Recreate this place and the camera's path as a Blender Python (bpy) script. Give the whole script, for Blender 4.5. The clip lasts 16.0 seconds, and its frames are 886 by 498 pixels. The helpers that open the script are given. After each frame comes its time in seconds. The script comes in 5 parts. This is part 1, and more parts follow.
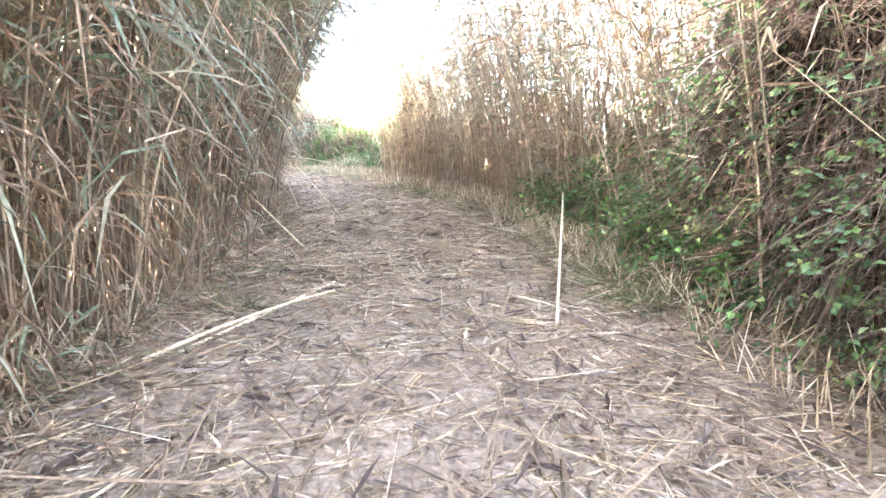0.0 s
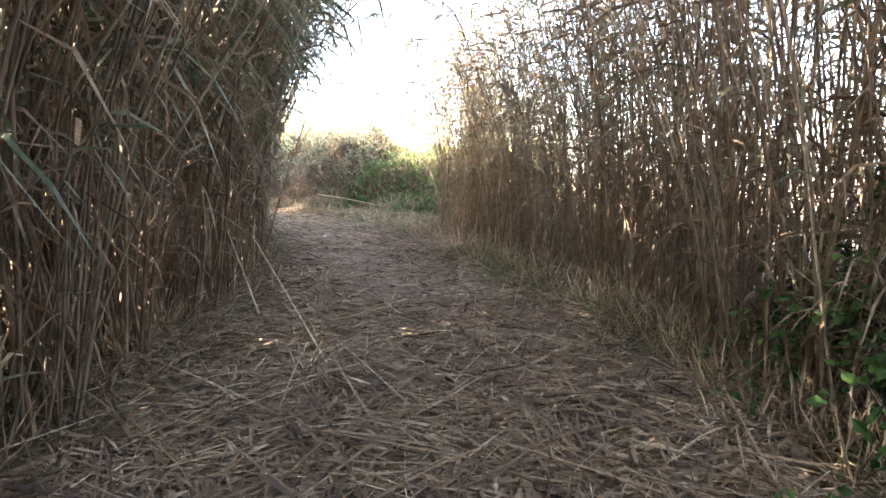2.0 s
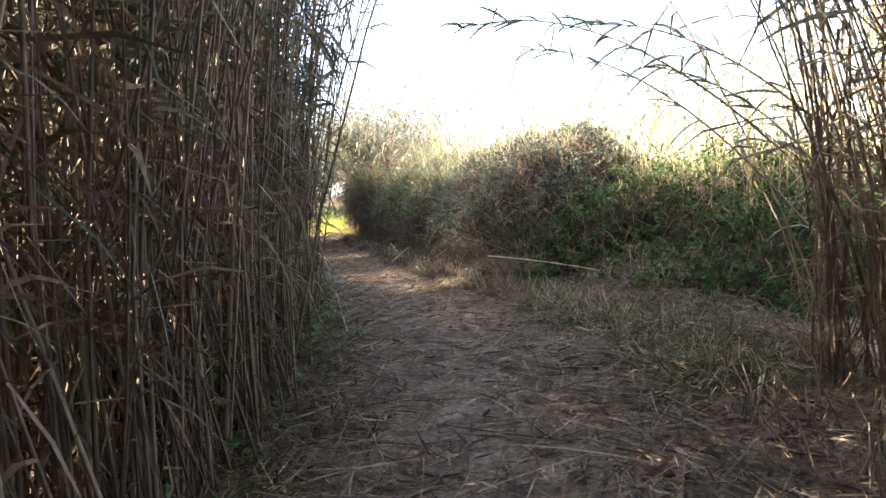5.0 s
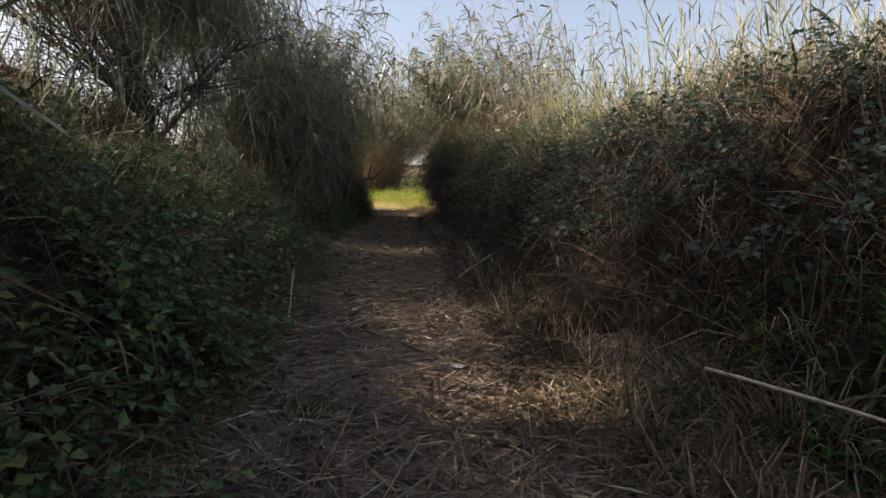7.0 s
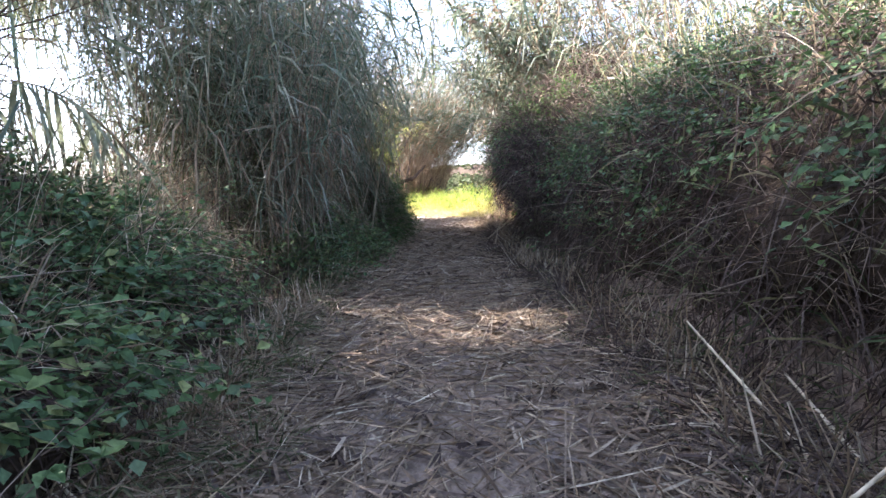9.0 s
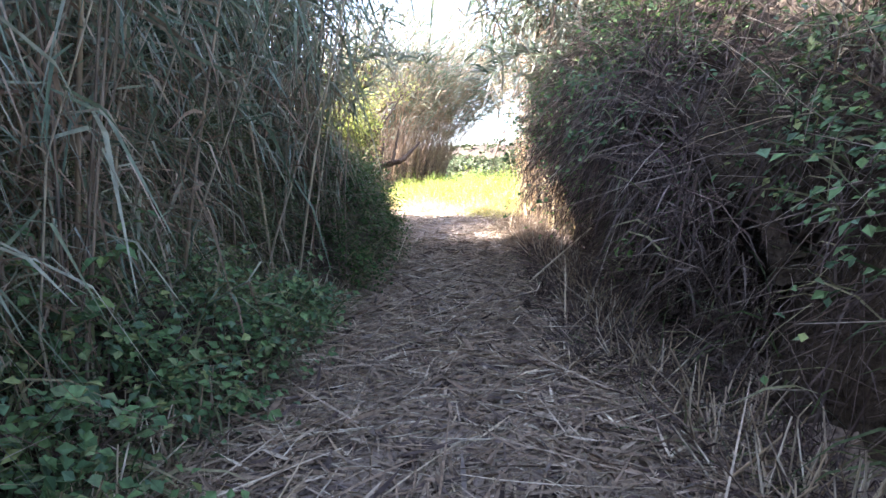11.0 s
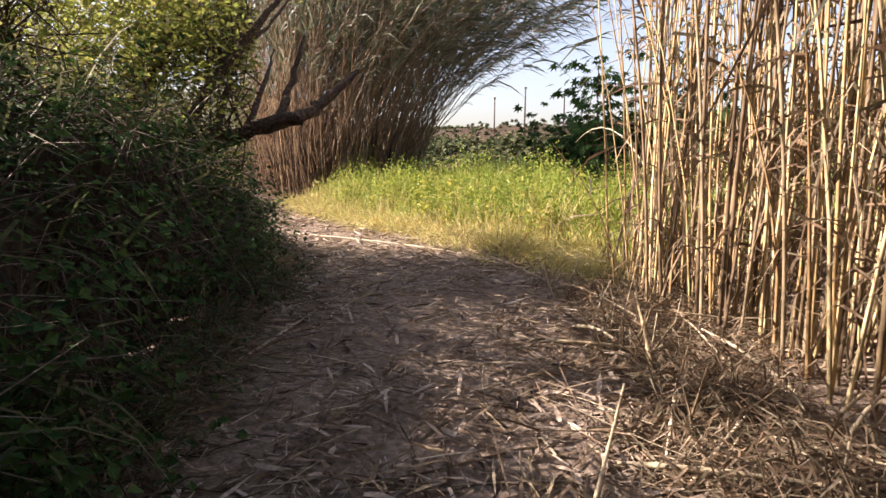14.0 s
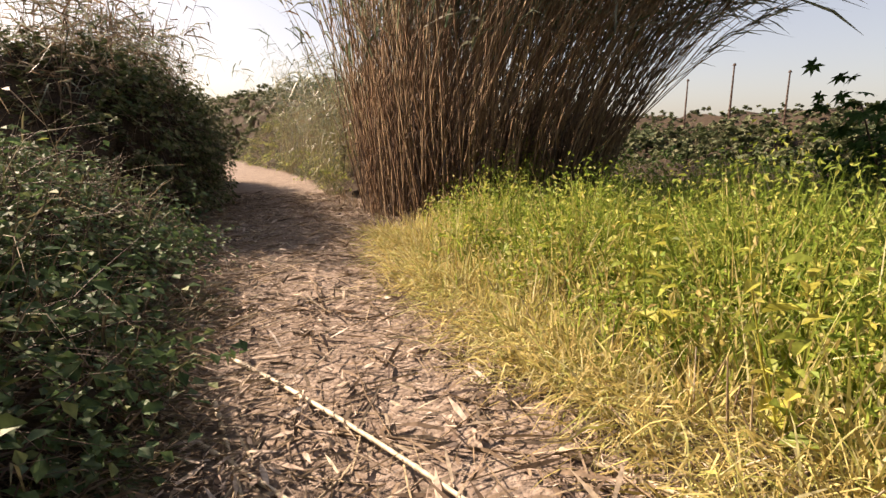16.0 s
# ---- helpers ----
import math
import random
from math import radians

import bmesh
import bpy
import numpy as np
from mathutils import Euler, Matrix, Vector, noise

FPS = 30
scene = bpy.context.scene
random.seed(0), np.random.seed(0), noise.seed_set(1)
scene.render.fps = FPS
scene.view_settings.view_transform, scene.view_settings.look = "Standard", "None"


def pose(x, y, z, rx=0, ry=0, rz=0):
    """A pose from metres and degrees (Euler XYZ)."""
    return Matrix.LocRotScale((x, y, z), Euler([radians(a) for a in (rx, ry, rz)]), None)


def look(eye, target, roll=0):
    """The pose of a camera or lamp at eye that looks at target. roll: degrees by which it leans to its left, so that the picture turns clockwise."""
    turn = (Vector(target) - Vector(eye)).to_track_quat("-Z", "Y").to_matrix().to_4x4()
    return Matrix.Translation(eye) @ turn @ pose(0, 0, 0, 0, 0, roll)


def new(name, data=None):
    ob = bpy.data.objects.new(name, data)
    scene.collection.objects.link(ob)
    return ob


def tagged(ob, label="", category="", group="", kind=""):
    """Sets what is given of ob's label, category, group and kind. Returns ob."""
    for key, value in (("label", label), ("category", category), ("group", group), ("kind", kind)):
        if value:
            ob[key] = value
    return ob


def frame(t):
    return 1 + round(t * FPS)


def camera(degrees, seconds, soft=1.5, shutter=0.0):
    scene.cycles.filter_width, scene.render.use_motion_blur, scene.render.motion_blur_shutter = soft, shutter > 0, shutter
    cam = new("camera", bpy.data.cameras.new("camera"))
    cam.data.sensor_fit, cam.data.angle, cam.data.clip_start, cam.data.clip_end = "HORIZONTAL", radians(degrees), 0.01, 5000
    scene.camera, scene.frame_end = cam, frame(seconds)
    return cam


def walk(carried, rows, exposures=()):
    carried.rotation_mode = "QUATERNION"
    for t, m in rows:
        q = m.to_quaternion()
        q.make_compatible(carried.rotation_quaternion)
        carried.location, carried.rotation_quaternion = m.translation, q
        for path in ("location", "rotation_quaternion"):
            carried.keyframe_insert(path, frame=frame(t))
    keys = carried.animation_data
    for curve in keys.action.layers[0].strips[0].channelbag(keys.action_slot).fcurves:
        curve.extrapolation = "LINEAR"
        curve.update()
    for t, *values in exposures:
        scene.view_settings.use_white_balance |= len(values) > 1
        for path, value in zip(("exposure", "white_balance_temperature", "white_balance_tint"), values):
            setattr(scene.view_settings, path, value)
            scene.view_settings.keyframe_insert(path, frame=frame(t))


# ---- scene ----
cam = camera(78.0, 16.0, soft=1.5)
# seconds, place in metres, turn in degrees
PATH = [
    (0.0, 0.000, 0.000, 1.250, 78.20, -0.50, 0.00),
    (0.5, -0.081, 1.233, 1.297, 83.58, 2.79, 1.56),
    (1.0, -0.103, 2.366, 1.292, 84.48, 2.03, 2.33),
    (1.5, -0.183, 3.512, 1.283, 81.99, 1.17, 2.10),
    (2.0, -0.336, 4.599, 1.271, 81.61, -1.34, 6.71),
    (2.5, -0.460, 5.711, 1.276, 79.50, -0.26, 5.06),
    (3.0, -0.642, 6.802, 1.248, 78.78, 5.55, 10.39),
    (5.5, -2.526, 12.288, 1.330, 85.37, 1.68, 31.27),
    (6.0, -3.140, 13.424, 1.331, 83.26, -0.94, 31.26),
    (6.5, -3.784, 14.596, 1.359, 84.40, -0.38, 34.41),
    (7.0, -4.577, 15.636, 1.325, 82.98, -1.53, 39.65),
    (7.5, -5.459, 16.638, 1.262, 81.28, 0.79, 42.62),
    (8.0, -6.478, 17.536, 1.219, 82.94, 2.08, 46.51),
    (8.5, -7.564, 18.473, 1.190, 82.50, 2.81, 49.96),
    (9.0, -8.571, 19.492, 1.197, 83.18, 2.95, 44.11),
    (11.5, -13.133, 23.980, 1.300, 80.51, 1.41, 43.17),
    (12.0, -14.055, 24.862, 1.286, 80.49, 1.11, 39.88),
    (12.5, -14.959, 25.795, 1.279, 80.77, 3.49, 39.61),
    (13.0, -15.758, 26.773, 1.266, 81.09, 2.10, 35.88),
    (13.5, -16.537, 27.694, 1.212, 80.10, -2.53, 35.38),
    (14.0, -17.403, 28.585, 1.154, 79.59, -0.34, 41.62),
    (14.5, -18.296, 29.559, 1.144, 80.53, -1.57, 45.45),
    (15.0, -19.158, 30.536, 1.160, 80.23, 0.39, 45.05),
    (15.5, -20.141, 31.342, 1.210, 79.34, -0.95, 50.21),
    (16.0, -21.230, 32.015, 1.168, 78.75, -0.45, 58.21),
]
EXPOSURES = [(0.0, 6.9, 6600, 16), (0.5, 5.95, 6800, 16), (1.0, 5.15, 7000, 16), (2.0, 5.1, 7000, 16), (3.0, 5.1, 6800, 16), (5.5, 2.6, 6800, 17), (6.0, 1.75, 7200, 18),
             (7.0, 1.65, 7000, 17), (7.5, 2.3, 6300, 16), (8.0, 3.45, 5900, 19), (8.5, 3.35, 5800, 19), (9.0, 3.6, 5800, 19), (11.5, 4.3, 5600, 19), (12.5, 3.5, 5600, 20), (13.5, 2.22, 6500, 22),
             (14.0, 1.95, 6800, 23), (14.5, 1.92, 7000, 24), (15.2, 1.75, 7300, 24), (16.0, 1.48, 7700, 23)]
walk(cam, [(t, pose(*p)) for t, *p in PATH], EXPOSURES)

# ---- world and sun ----
SUN_HEADING = 122.0   # degrees to the left of +y
SUN_HEIGHT = 35.0
world = bpy.data.worlds.new("sky")
scene.world = world
world.use_nodes = True
sky = world.node_tree.nodes.new("ShaderNodeTexSky")
sky.sky_type, sky.sun_disc = "NISHITA", False
sky.sun_elevation, sky.sun_rotation = radians(SUN_HEIGHT), radians(-SUN_HEADING)
sky.air_density, sky.dust_density = 1.0, 2.0
back = world.node_tree.nodes["Background"]
haze = world.node_tree.nodes.new("ShaderNodeMix")   # thin high haze over the whole sky
haze.data_type, haze.blend_type = "RGBA", "ADD"
haze.inputs[0].default_value = 1.0
haze.inputs[7].default_value = (1.35, 1.5, 1.68, 1)
world.node_tree.links.new(sky.outputs[0], haze.inputs[6])
world.node_tree.links.new(haze.outputs[2], back.inputs[0])
back.inputs[1].default_value = 0.05
lamp = bpy.data.lights.new("sun", "SUN")
lamp.energy, lamp.angle, lamp.color = 5.0, radians(0.6), (1.0, 0.9, 0.76)
sun = new("sun", lamp)
sh, se = radians(SUN_HEADING), radians(SUN_HEIGHT)
to_sun = Vector((-math.sin(sh) * math.cos(se), math.cos(sh) * math.cos(se), math.sin(se)))
sun.matrix_world = look(to_sun * 40, (0, 0, 0))

rng = np.random.default_rng(7)


# ---- materials ----
def plant_material(name, stops, rough=0.7, glow_through=0.25, grain=40.0, per_object=False, stretch=(1, 1, 0.15), gloss=0.2):
    """A plant surface: each piece takes its own tone from the stops, with streaks along it."""
    m = bpy.data.materials.new(name)
    m.use_nodes = True
    n, l = m.node_tree.nodes, m.node_tree.links
    bsdf, out = n["Principled BSDF"], n["Material Output"]
    ramp = n.new("ShaderNodeValToRGB")
    while len(ramp.color_ramp.elements) < len(stops):
        ramp.color_ramp.elements.new(0.5)
    for k, c in enumerate(stops):
        e = ramp.color_ramp.elements[k]
        e.position, e.color = k / max(1, len(stops) - 1), (*c, 1)
    pick = n.new("ShaderNodeObjectInfo" if per_object else "ShaderNodeNewGeometry")
    l.new(pick.outputs["Random" if per_object else "Random Per Island"], ramp.inputs[0])
    co, mp, nz = n.new("ShaderNodeTexCoord"), n.new("ShaderNodeMapping"), n.new("ShaderNodeTexNoise")
    mp.inputs["Scale"].default_value = stretch
    nz.inputs["Scale"].default_value, nz.inputs["Detail"].default_value = grain, 4
    l.new(co.outputs["Object"], mp.inputs[0])
    l.new(mp.outputs[0], nz.inputs["Vector"])
    mr = n.new("ShaderNodeMapRange")
    mr.inputs["From Min"].default_value, mr.inputs["From Max"].default_value = 0.3, 0.7
    mr.inputs["To Min"].default_value, mr.inputs["To Max"].default_value = 0.55, 1.25
    l.new(nz.outputs[0], mr.inputs[0])
    mul = n.new("ShaderNodeVectorMath")
    mul.operation = "SCALE"
    l.new(ramp.outputs[0], mul.inputs[0])
    l.new(mr.outputs[0], mul.inputs["Scale"])
    l.new(mul.outputs[0], bsdf.inputs["Base Color"])
    bsdf.inputs["Roughness"].default_value = rough
    bsdf.inputs["Specular IOR Level"].default_value = gloss
    if glow_through:
        tr, mix = n.new("ShaderNodeBsdfTranslucent"), n.new("ShaderNodeMixShader")
        l.new(mul.outputs[0], tr.inputs[0])
        mix.inputs[0].default_value = glow_through
        l.new(bsdf.outputs[0], mix.inputs[1])
        l.new(tr.outputs[0], mix.inputs[2])
        l.new(mix.outputs[0], out.inputs[0])
    return m


M_CANE = plant_material("dry_cane", [(0.1, 0.074, 0.055), (0.26, 0.195, 0.14), (0.18, 0.128, 0.092), (0.4, 0.33, 0.235), (0.19, 0.17, 0.12), (0.15, 0.1, 0.072)], 0.55, 0, 30)
M_CANE_NEAR = plant_material("dry_cane_near", [(0.13, 0.09, 0.06), (0.27, 0.2, 0.125), (0.19, 0.14, 0.085), (0.4, 0.33, 0.22)], 0.5, 0, 26, True)
M_GOLDCANE = plant_material("golden_cane", [(0.4, 0.28, 0.13), (0.52, 0.39, 0.2), (0.28, 0.18, 0.09), (0.58, 0.48, 0.29), (0.35, 0.25, 0.12)], 0.5, 0, 30)
M_OLIVECANE = plant_material("olive_cane", [(0.3, 0.27, 0.12), (0.42, 0.38, 0.19), (0.22, 0.2, 0.09), (0.34, 0.34, 0.14)], 0.5, 0, 30)
M_BROWNCANE = plant_material("brown_cane", [(0.12, 0.075, 0.05), (0.25, 0.16, 0.1), (0.18, 0.115, 0.07), (0.36, 0.27, 0.17), (0.28, 0.18, 0.11)], 0.55, 0, 30)
M_HUSK = plant_material("dead_reed_leaf", [(0.11, 0.075, 0.05), (0.25, 0.17, 0.11), (0.36, 0.29, 0.21), (0.17, 0.12, 0.08), (0.22, 0.2, 0.14), (0.14, 0.085, 0.055)], 0.8, 0.25)
# dead leaf toned down from M_HUSK: deep shade is put into its colour
M_DARKHUSK = plant_material("shade_darkened_reed_leaf", [(0.034, 0.024, 0.021), (0.065, 0.045, 0.038), (0.11, 0.085, 0.072), (0.05, 0.033, 0.028), (0.17, 0.14, 0.12)], 0.85, 0.1)
M_STRAW = plant_material("straw", [(0.1, 0.07, 0.05), (0.32, 0.24, 0.15), (0.46, 0.37, 0.25), (0.2, 0.14, 0.09), (0.6, 0.53, 0.4), (0.26, 0.19, 0.13)], 0.75, 0.1)
M_LITTER = plant_material("trodden_reed_leaf", [(0.08, 0.056, 0.039), (0.2, 0.143, 0.097), (0.14, 0.1, 0.069), (0.28, 0.21, 0.145), (0.1, 0.079, 0.058), (0.22, 0.16, 0.112), (0.42, 0.35, 0.26)], 0.85, 0.08)
# pale husks of the sunlit stretch, with some sunlight put into the colour
M_FLAKE = plant_material("pale_sunlit_husk", [(0.44, 0.35, 0.28), (0.52, 0.43, 0.35), (0.34, 0.25, 0.195), (0.58, 0.5, 0.42), (0.48, 0.375, 0.3)], 0.85, 0.08)
M_PALE = plant_material("bleached_cane", [(0.5, 0.42, 0.29), (0.66, 0.58, 0.43), (0.42, 0.33, 0.2)], 0.5, 0, 26, True)
M_REEDLEAF = plant_material("green_reed_leaf", [(0.07, 0.1, 0.062), (0.11, 0.15, 0.095), (0.17, 0.2, 0.12), (0.3, 0.3, 0.21), (0.2, 0.23, 0.19)], 0.42, 0.4, gloss=0.45)
M_BRAMBLE = plant_material("bramble_leaf", [(0.05, 0.095, 0.042), (0.08, 0.14, 0.055), (0.12, 0.19, 0.07), (0.075, 0.125, 0.078), (0.22, 0.25, 0.09)], 0.62, 0.25)
M_GRASS = plant_material("fresh_grass", [(0.12, 0.18, 0.03), (0.2, 0.29, 0.045), (0.32, 0.39, 0.075), (0.48, 0.46, 0.12)], 0.55, 0.4)
M_DRYGRASS = plant_material("yellowed_grass", [(0.5, 0.41, 0.15), (0.58, 0.51, 0.22), (0.44, 0.33, 0.13), (0.39, 0.42, 0.12), (0.66, 0.6, 0.36)], 0.7, 0.35)
# darker copy of the grass for shaded verges, shade put into the colour
M_SHADEGRASS = plant_material("shade_darkened_grass", [(0.04, 0.06, 0.025), (0.075, 0.1, 0.04), (0.13, 0.14, 0.065), (0.24, 0.21, 0.12)], 0.6, 0.3)
M_TWIG = plant_material("bramble_stem", [(0.05, 0.033, 0.026), (0.1, 0.065, 0.05), (0.16, 0.12, 0.09), (0.3, 0.25, 0.2)], 0.7, 0)
# castor leaf, also put on shaded bushes where its dark tone paints shade
M_DARKLEAF = plant_material("palmate_and_shaded_leaf", [(0.025, 0.06, 0.022), (0.045, 0.095, 0.028), (0.08, 0.14, 0.04)], 0.7, 0.2, gloss=0.08)
M_YELLOWLEAF = plant_material("young_leaf", [(0.16, 0.21, 0.05), (0.28, 0.32, 0.07), (0.38, 0.39, 0.11), (0.2, 0.16, 0.08)], 0.5, 0.4)
M_FRESHLEAF = plant_material("fresh_leaf", [(0.07, 0.14, 0.04), (0.11, 0.2, 0.05), (0.16, 0.26, 0.07)], 0.5, 0.4)
M_BLUE = plant_material("blue_green_leaf", [(0.06, 0.095, 0.075), (0.1, 0.14, 0.11), (0.16, 0.2, 0.15), (0.05, 0.08, 0.05)], 0.6, 0.25)
M_WEED = plant_material("weed_leaf", [(0.2, 0.27, 0.05), (0.32, 0.36, 0.07), (0.46, 0.42, 0.09), (0.15, 0.23, 0.045)], 0.5, 0.4, per_object=True)
M_SPRAY = plant_material("bramble_spray_leaf", [(0.06, 0.11, 0.045), (0.1, 0.17, 0.065), (0.14, 0.21, 0.09), (0.2, 0.26, 0.08)], 0.5, 0.3, per_object=True)
M_PAPER = plant_material("white_paper", [(0.75, 0.75, 0.74), (0.8, 0.8, 0.79)], 0.8, 0.1)
M_FAR = plant_material("far_foliage", [(0.05, 0.08, 0.035), (0.09, 0.12, 0.05), (0.14, 0.16, 0.08), (0.2, 0.2, 0.12)], 0.7, 0.2)


def rough_material(name, a, b, c, scale, bump, rough=0.95):
    """Earth, bark or the dark core of a bush: three tones mixed by coarse and fine noise, with relief."""
    m = bpy.data.materials.new(name)
    m.use_nodes = True
    n, l = m.node_tree.nodes, m.node_tree.links
    bsdf = n["Principled BSDF"]
    co = n.new("ShaderNodeTexCoord")
    big, fine = n.new("ShaderNodeTexNoise"), n.new("ShaderNodeTexNoise")
    big.inputs["Scale"].default_value, big.inputs["Detail"].default_value = scale * 0.12, 5
    fine.inputs["Scale"].default_value, fine.inputs["Detail"].default_value = scale, 8
    for t in (big, fine):
        l.new(co.outputs["Object"], t.inputs["Vector"])
    r1, r2 = n.new("ShaderNodeMapRange"), n.new("ShaderNodeMapRange")
    for r in (r1, r2):
        r.inputs["From Min"].default_value, r.inputs["From Max"].default_value = 0.35, 0.65
    l.new(big.outputs[0], r1.inputs[0])
    l.new(fine.outputs[0], r2.inputs[0])
    m1, m2 = n.new("ShaderNodeMix"), n.new("ShaderNodeMix")
    for q in (m1, m2):
        q.data_type = "RGBA"
    m1.inputs[6].default_value, m1.inputs[7].default_value = (*a, 1), (*b, 1)
    l.new(r1.outputs[0], m1.inputs[0])
    l.new(m1.outputs[2], m2.inputs[6])
    m2.inputs[7].default_value = (*c, 1)
    l.new(r2.outputs[0], m2.inputs[0])
    l.new(m2.outputs[2], bsdf.inputs["Base Color"])
    bp = n.new("ShaderNodeBump")
    bp.inputs["Strength"].default_value, bp.inputs["Distance"].default_value = bump, 0.03
    l.new(fine.outputs[0], bp.inputs["Height"])
    l.new(bp.outputs[0], bsdf.inputs["Normal"])
    bsdf.inputs["Roughness"].default_value = rough
    bsdf.inputs["Specular IOR Level"].default_value = 0.15
    return m


M_EARTH = rough_material("trodden_earth", (0.24, 0.188, 0.15), (0.34, 0.275, 0.224), (0.14, 0.106, 0.083), 26, 1.0)
# near-black tone for bush cores, the shade inside put into the colour
M_SHADECORE = rough_material("painted_shade_core", (0.05, 0.037, 0.026), (0.08, 0.06, 0.04), (0.03, 0.022, 0.016), 30, 1.0)
M_BARK = rough_material("bark", (0.09, 0.065, 0.05), (0.15, 0.11, 0.085), (0.05, 0.035, 0.028), 45, 0.9)


# ---- mesh helpers ----
def mesh_of(name, chunks, material, smooth=False):
    """One mesh from chunks of (vertices n x 3, faces m x k)."""
    me = bpy.data.meshes.new(name)
    verts, starts, loops, base, at = [], [], [], 0, 0
    for v, f in chunks:
        v, f = np.asarray(v, np.float32).reshape(-1, 3), np.asarray(f, np.int32)
        if not len(f):
            continue
        k = f.shape[1]
        verts.append(v)
        loops.append((f + base).ravel())
        starts.append(at + k * np.arange(len(f)))
        base, at = base + len(v), at + k * len(f)
    if verts:
        v, lo, st = np.concatenate(verts), np.concatenate(loops), np.concatenate(starts)
        me.vertices.add(len(v))
        me.vertices.foreach_set("co", v.ravel())
        me.loops.add(len(lo))
        me.loops.foreach_set("vertex_index", lo.astype(np.int32))
        me.polygons.add(len(st))
        me.polygons.foreach_set("loop_start", st.astype(np.int32))
        me.polygons.foreach_set("use_smooth", np.full(len(st), smooth))
        me.update(calc_edges=True)
        me.validate()
    me.materials.append(material)
    return me


def part(name, chunks, material, parent=None, label="", smooth=False, kind=""):
    ob = new(name, mesh_of(name, chunks, material, smooth))
    ob.parent = parent
    return tagged(ob, label, kind=kind)


def unit(v):
    return v / np.maximum(np.linalg.norm(v, axis=-1, keepdims=True), 1e-9)


def vec(a):
    return np.asarray(a, float)


def tubes(p, d, length, bend, r0, r1, sides=4, segs=5):
    """Tapered bent rods: root p, way d, bend added as the square of the way along."""
    n = len(p)
    u = np.linspace(0, 1, segs + 1)
    d = unit(vec(d))
    length, r0, r1 = (np.broadcast_to(vec(a), (n,)) for a in (length, r0, r1))
    c = p[:, None] + d[:, None] * (length[:, None] * u)[..., None] + vec(bend)[:, None] * (u ** 2)[None, :, None]
    ref = np.where(np.abs(d[:, 2:3]) > 0.8, vec((1, 0, 0)), vec((0, 0, 1)))
    a = unit(np.cross(d, ref))
    b = np.cross(d, a)
    r = r0[:, None] + (r1 - r0)[:, None] * u
    th = np.arange(sides) * 2 * np.pi / sides
    ring = a[:, None, None] * np.cos(th)[None, None, :, None] + b[:, None, None] * np.sin(th)[None, None, :, None]
    v = c[:, :, None] + ring * r[:, :, None, None]
    k = sides * (segs + 1)
    i, j = np.meshgrid(np.arange(segs), np.arange(sides), indexing="ij")
    q = np.stack([i * sides + j, i * sides + (j + 1) % sides, (i + 1) * sides + (j + 1) % sides, (i + 1) * sides + j], -1).reshape(-1, 4)
    f = (np.arange(n)[:, None, None] * k + q).reshape(-1, 4)
    return v.reshape(-1, 3), f


def straps(p, d, length, width, droop, segs=3, g=rng, flat=False):
    """Bent leaf blades; flat ones lie with their broad side up."""
    n = len(p)
    u = np.linspace(0, 1, segs + 1)
    d = unit(vec(d))
    length, width, droop = (np.broadcast_to(vec(a), (n,)) for a in (length, width, droop))
    c = p[:, None] + d[:, None] * (length[:, None] * u)[..., None]
    c[..., 2] -= (droop * length)[:, None] * u ** 2
    s = unit(np.cross(d, g.normal(size=(n, 3)) * (0.4 if flat else 1.0) + (vec((0, 0, 1)) if flat else 0.0)))
    prof = np.interp(u, [0, 0.3, 0.7, 1], [0.55, 1, 0.75, 0.06])
    w = s[:, None] * (width[:, None] * prof * 0.5)[..., None]
    v = np.stack([c - w, c + w], 2)
    k = 2 * (segs + 1)
    i = np.arange(segs)
    q = np.stack([2 * i, 2 * i + 1, 2 * i + 3, 2 * i + 2], -1)
    f = (np.arange(n)[:, None, None] * k + q).reshape(-1, 4)
    return v.reshape(-1, 3), f


def leaflets(p, normal, size, g=rng, narrow=0.62):
    """Small folded leaves lying on a surface."""
    n = len(p)
    nz = unit(vec(normal) + g.normal(0, 0.45, (n, 3)))
    a = unit(np.cross(nz, g.normal(size=(n, 3))))
    b = np.cross(nz, a)
    size = np.broadcast_to(vec(size), (n,))[:, None]
    base, tip = p - a * size * 0.5 - nz * size * 0.06, p + a * size * 0.5 - nz * size * 0.06
    left, right = p + b * size * narrow * 0.5 + nz * size * 0.1, p - b * size * narrow * 0.5 + nz * size * 0.1
    v = np.stack([base, left, tip, right], 1)
    q = vec([(0, 1, 2), (2, 3, 0)]).astype(int)
    return v.reshape(-1, 3), (np.arange(n)[:, None, None] * 4 + q).reshape(-1, 3)


# the trodden line, in plan
TRAIL = np.array([(0, -6), (0, 0), (-0.1, 2.4), (-0.35, 4.6), (-0.65, 6.8), (-1.3, 9.5), (-2.5, 12.3), (-3.8, 14.6), (-5.5, 16.65),
                  (-7.55, 18.5), (-8.6, 19.5), (-13.1, 24), (-15, 25.8), (-16.5, 27.7), (-18.3, 29.5), (-20.15, 31.3), (-21.3, 32.0),
                  (-23, 32.9), (-26, 33.6), (-29.5, 34.2), (-33, 35.0), (-38, 35.9), (-44, 36.2)], float)
_seg = np.linalg.norm(np.diff(TRAIL, axis=0), axis=1)
_len = np.concatenate([[0], np.cumsum(_seg)])
_fine = np.stack([np.interp(np.arange(0, _len[-1], 0.4), _len, TRAIL[:, k]) for k in (0, 1)], 1)


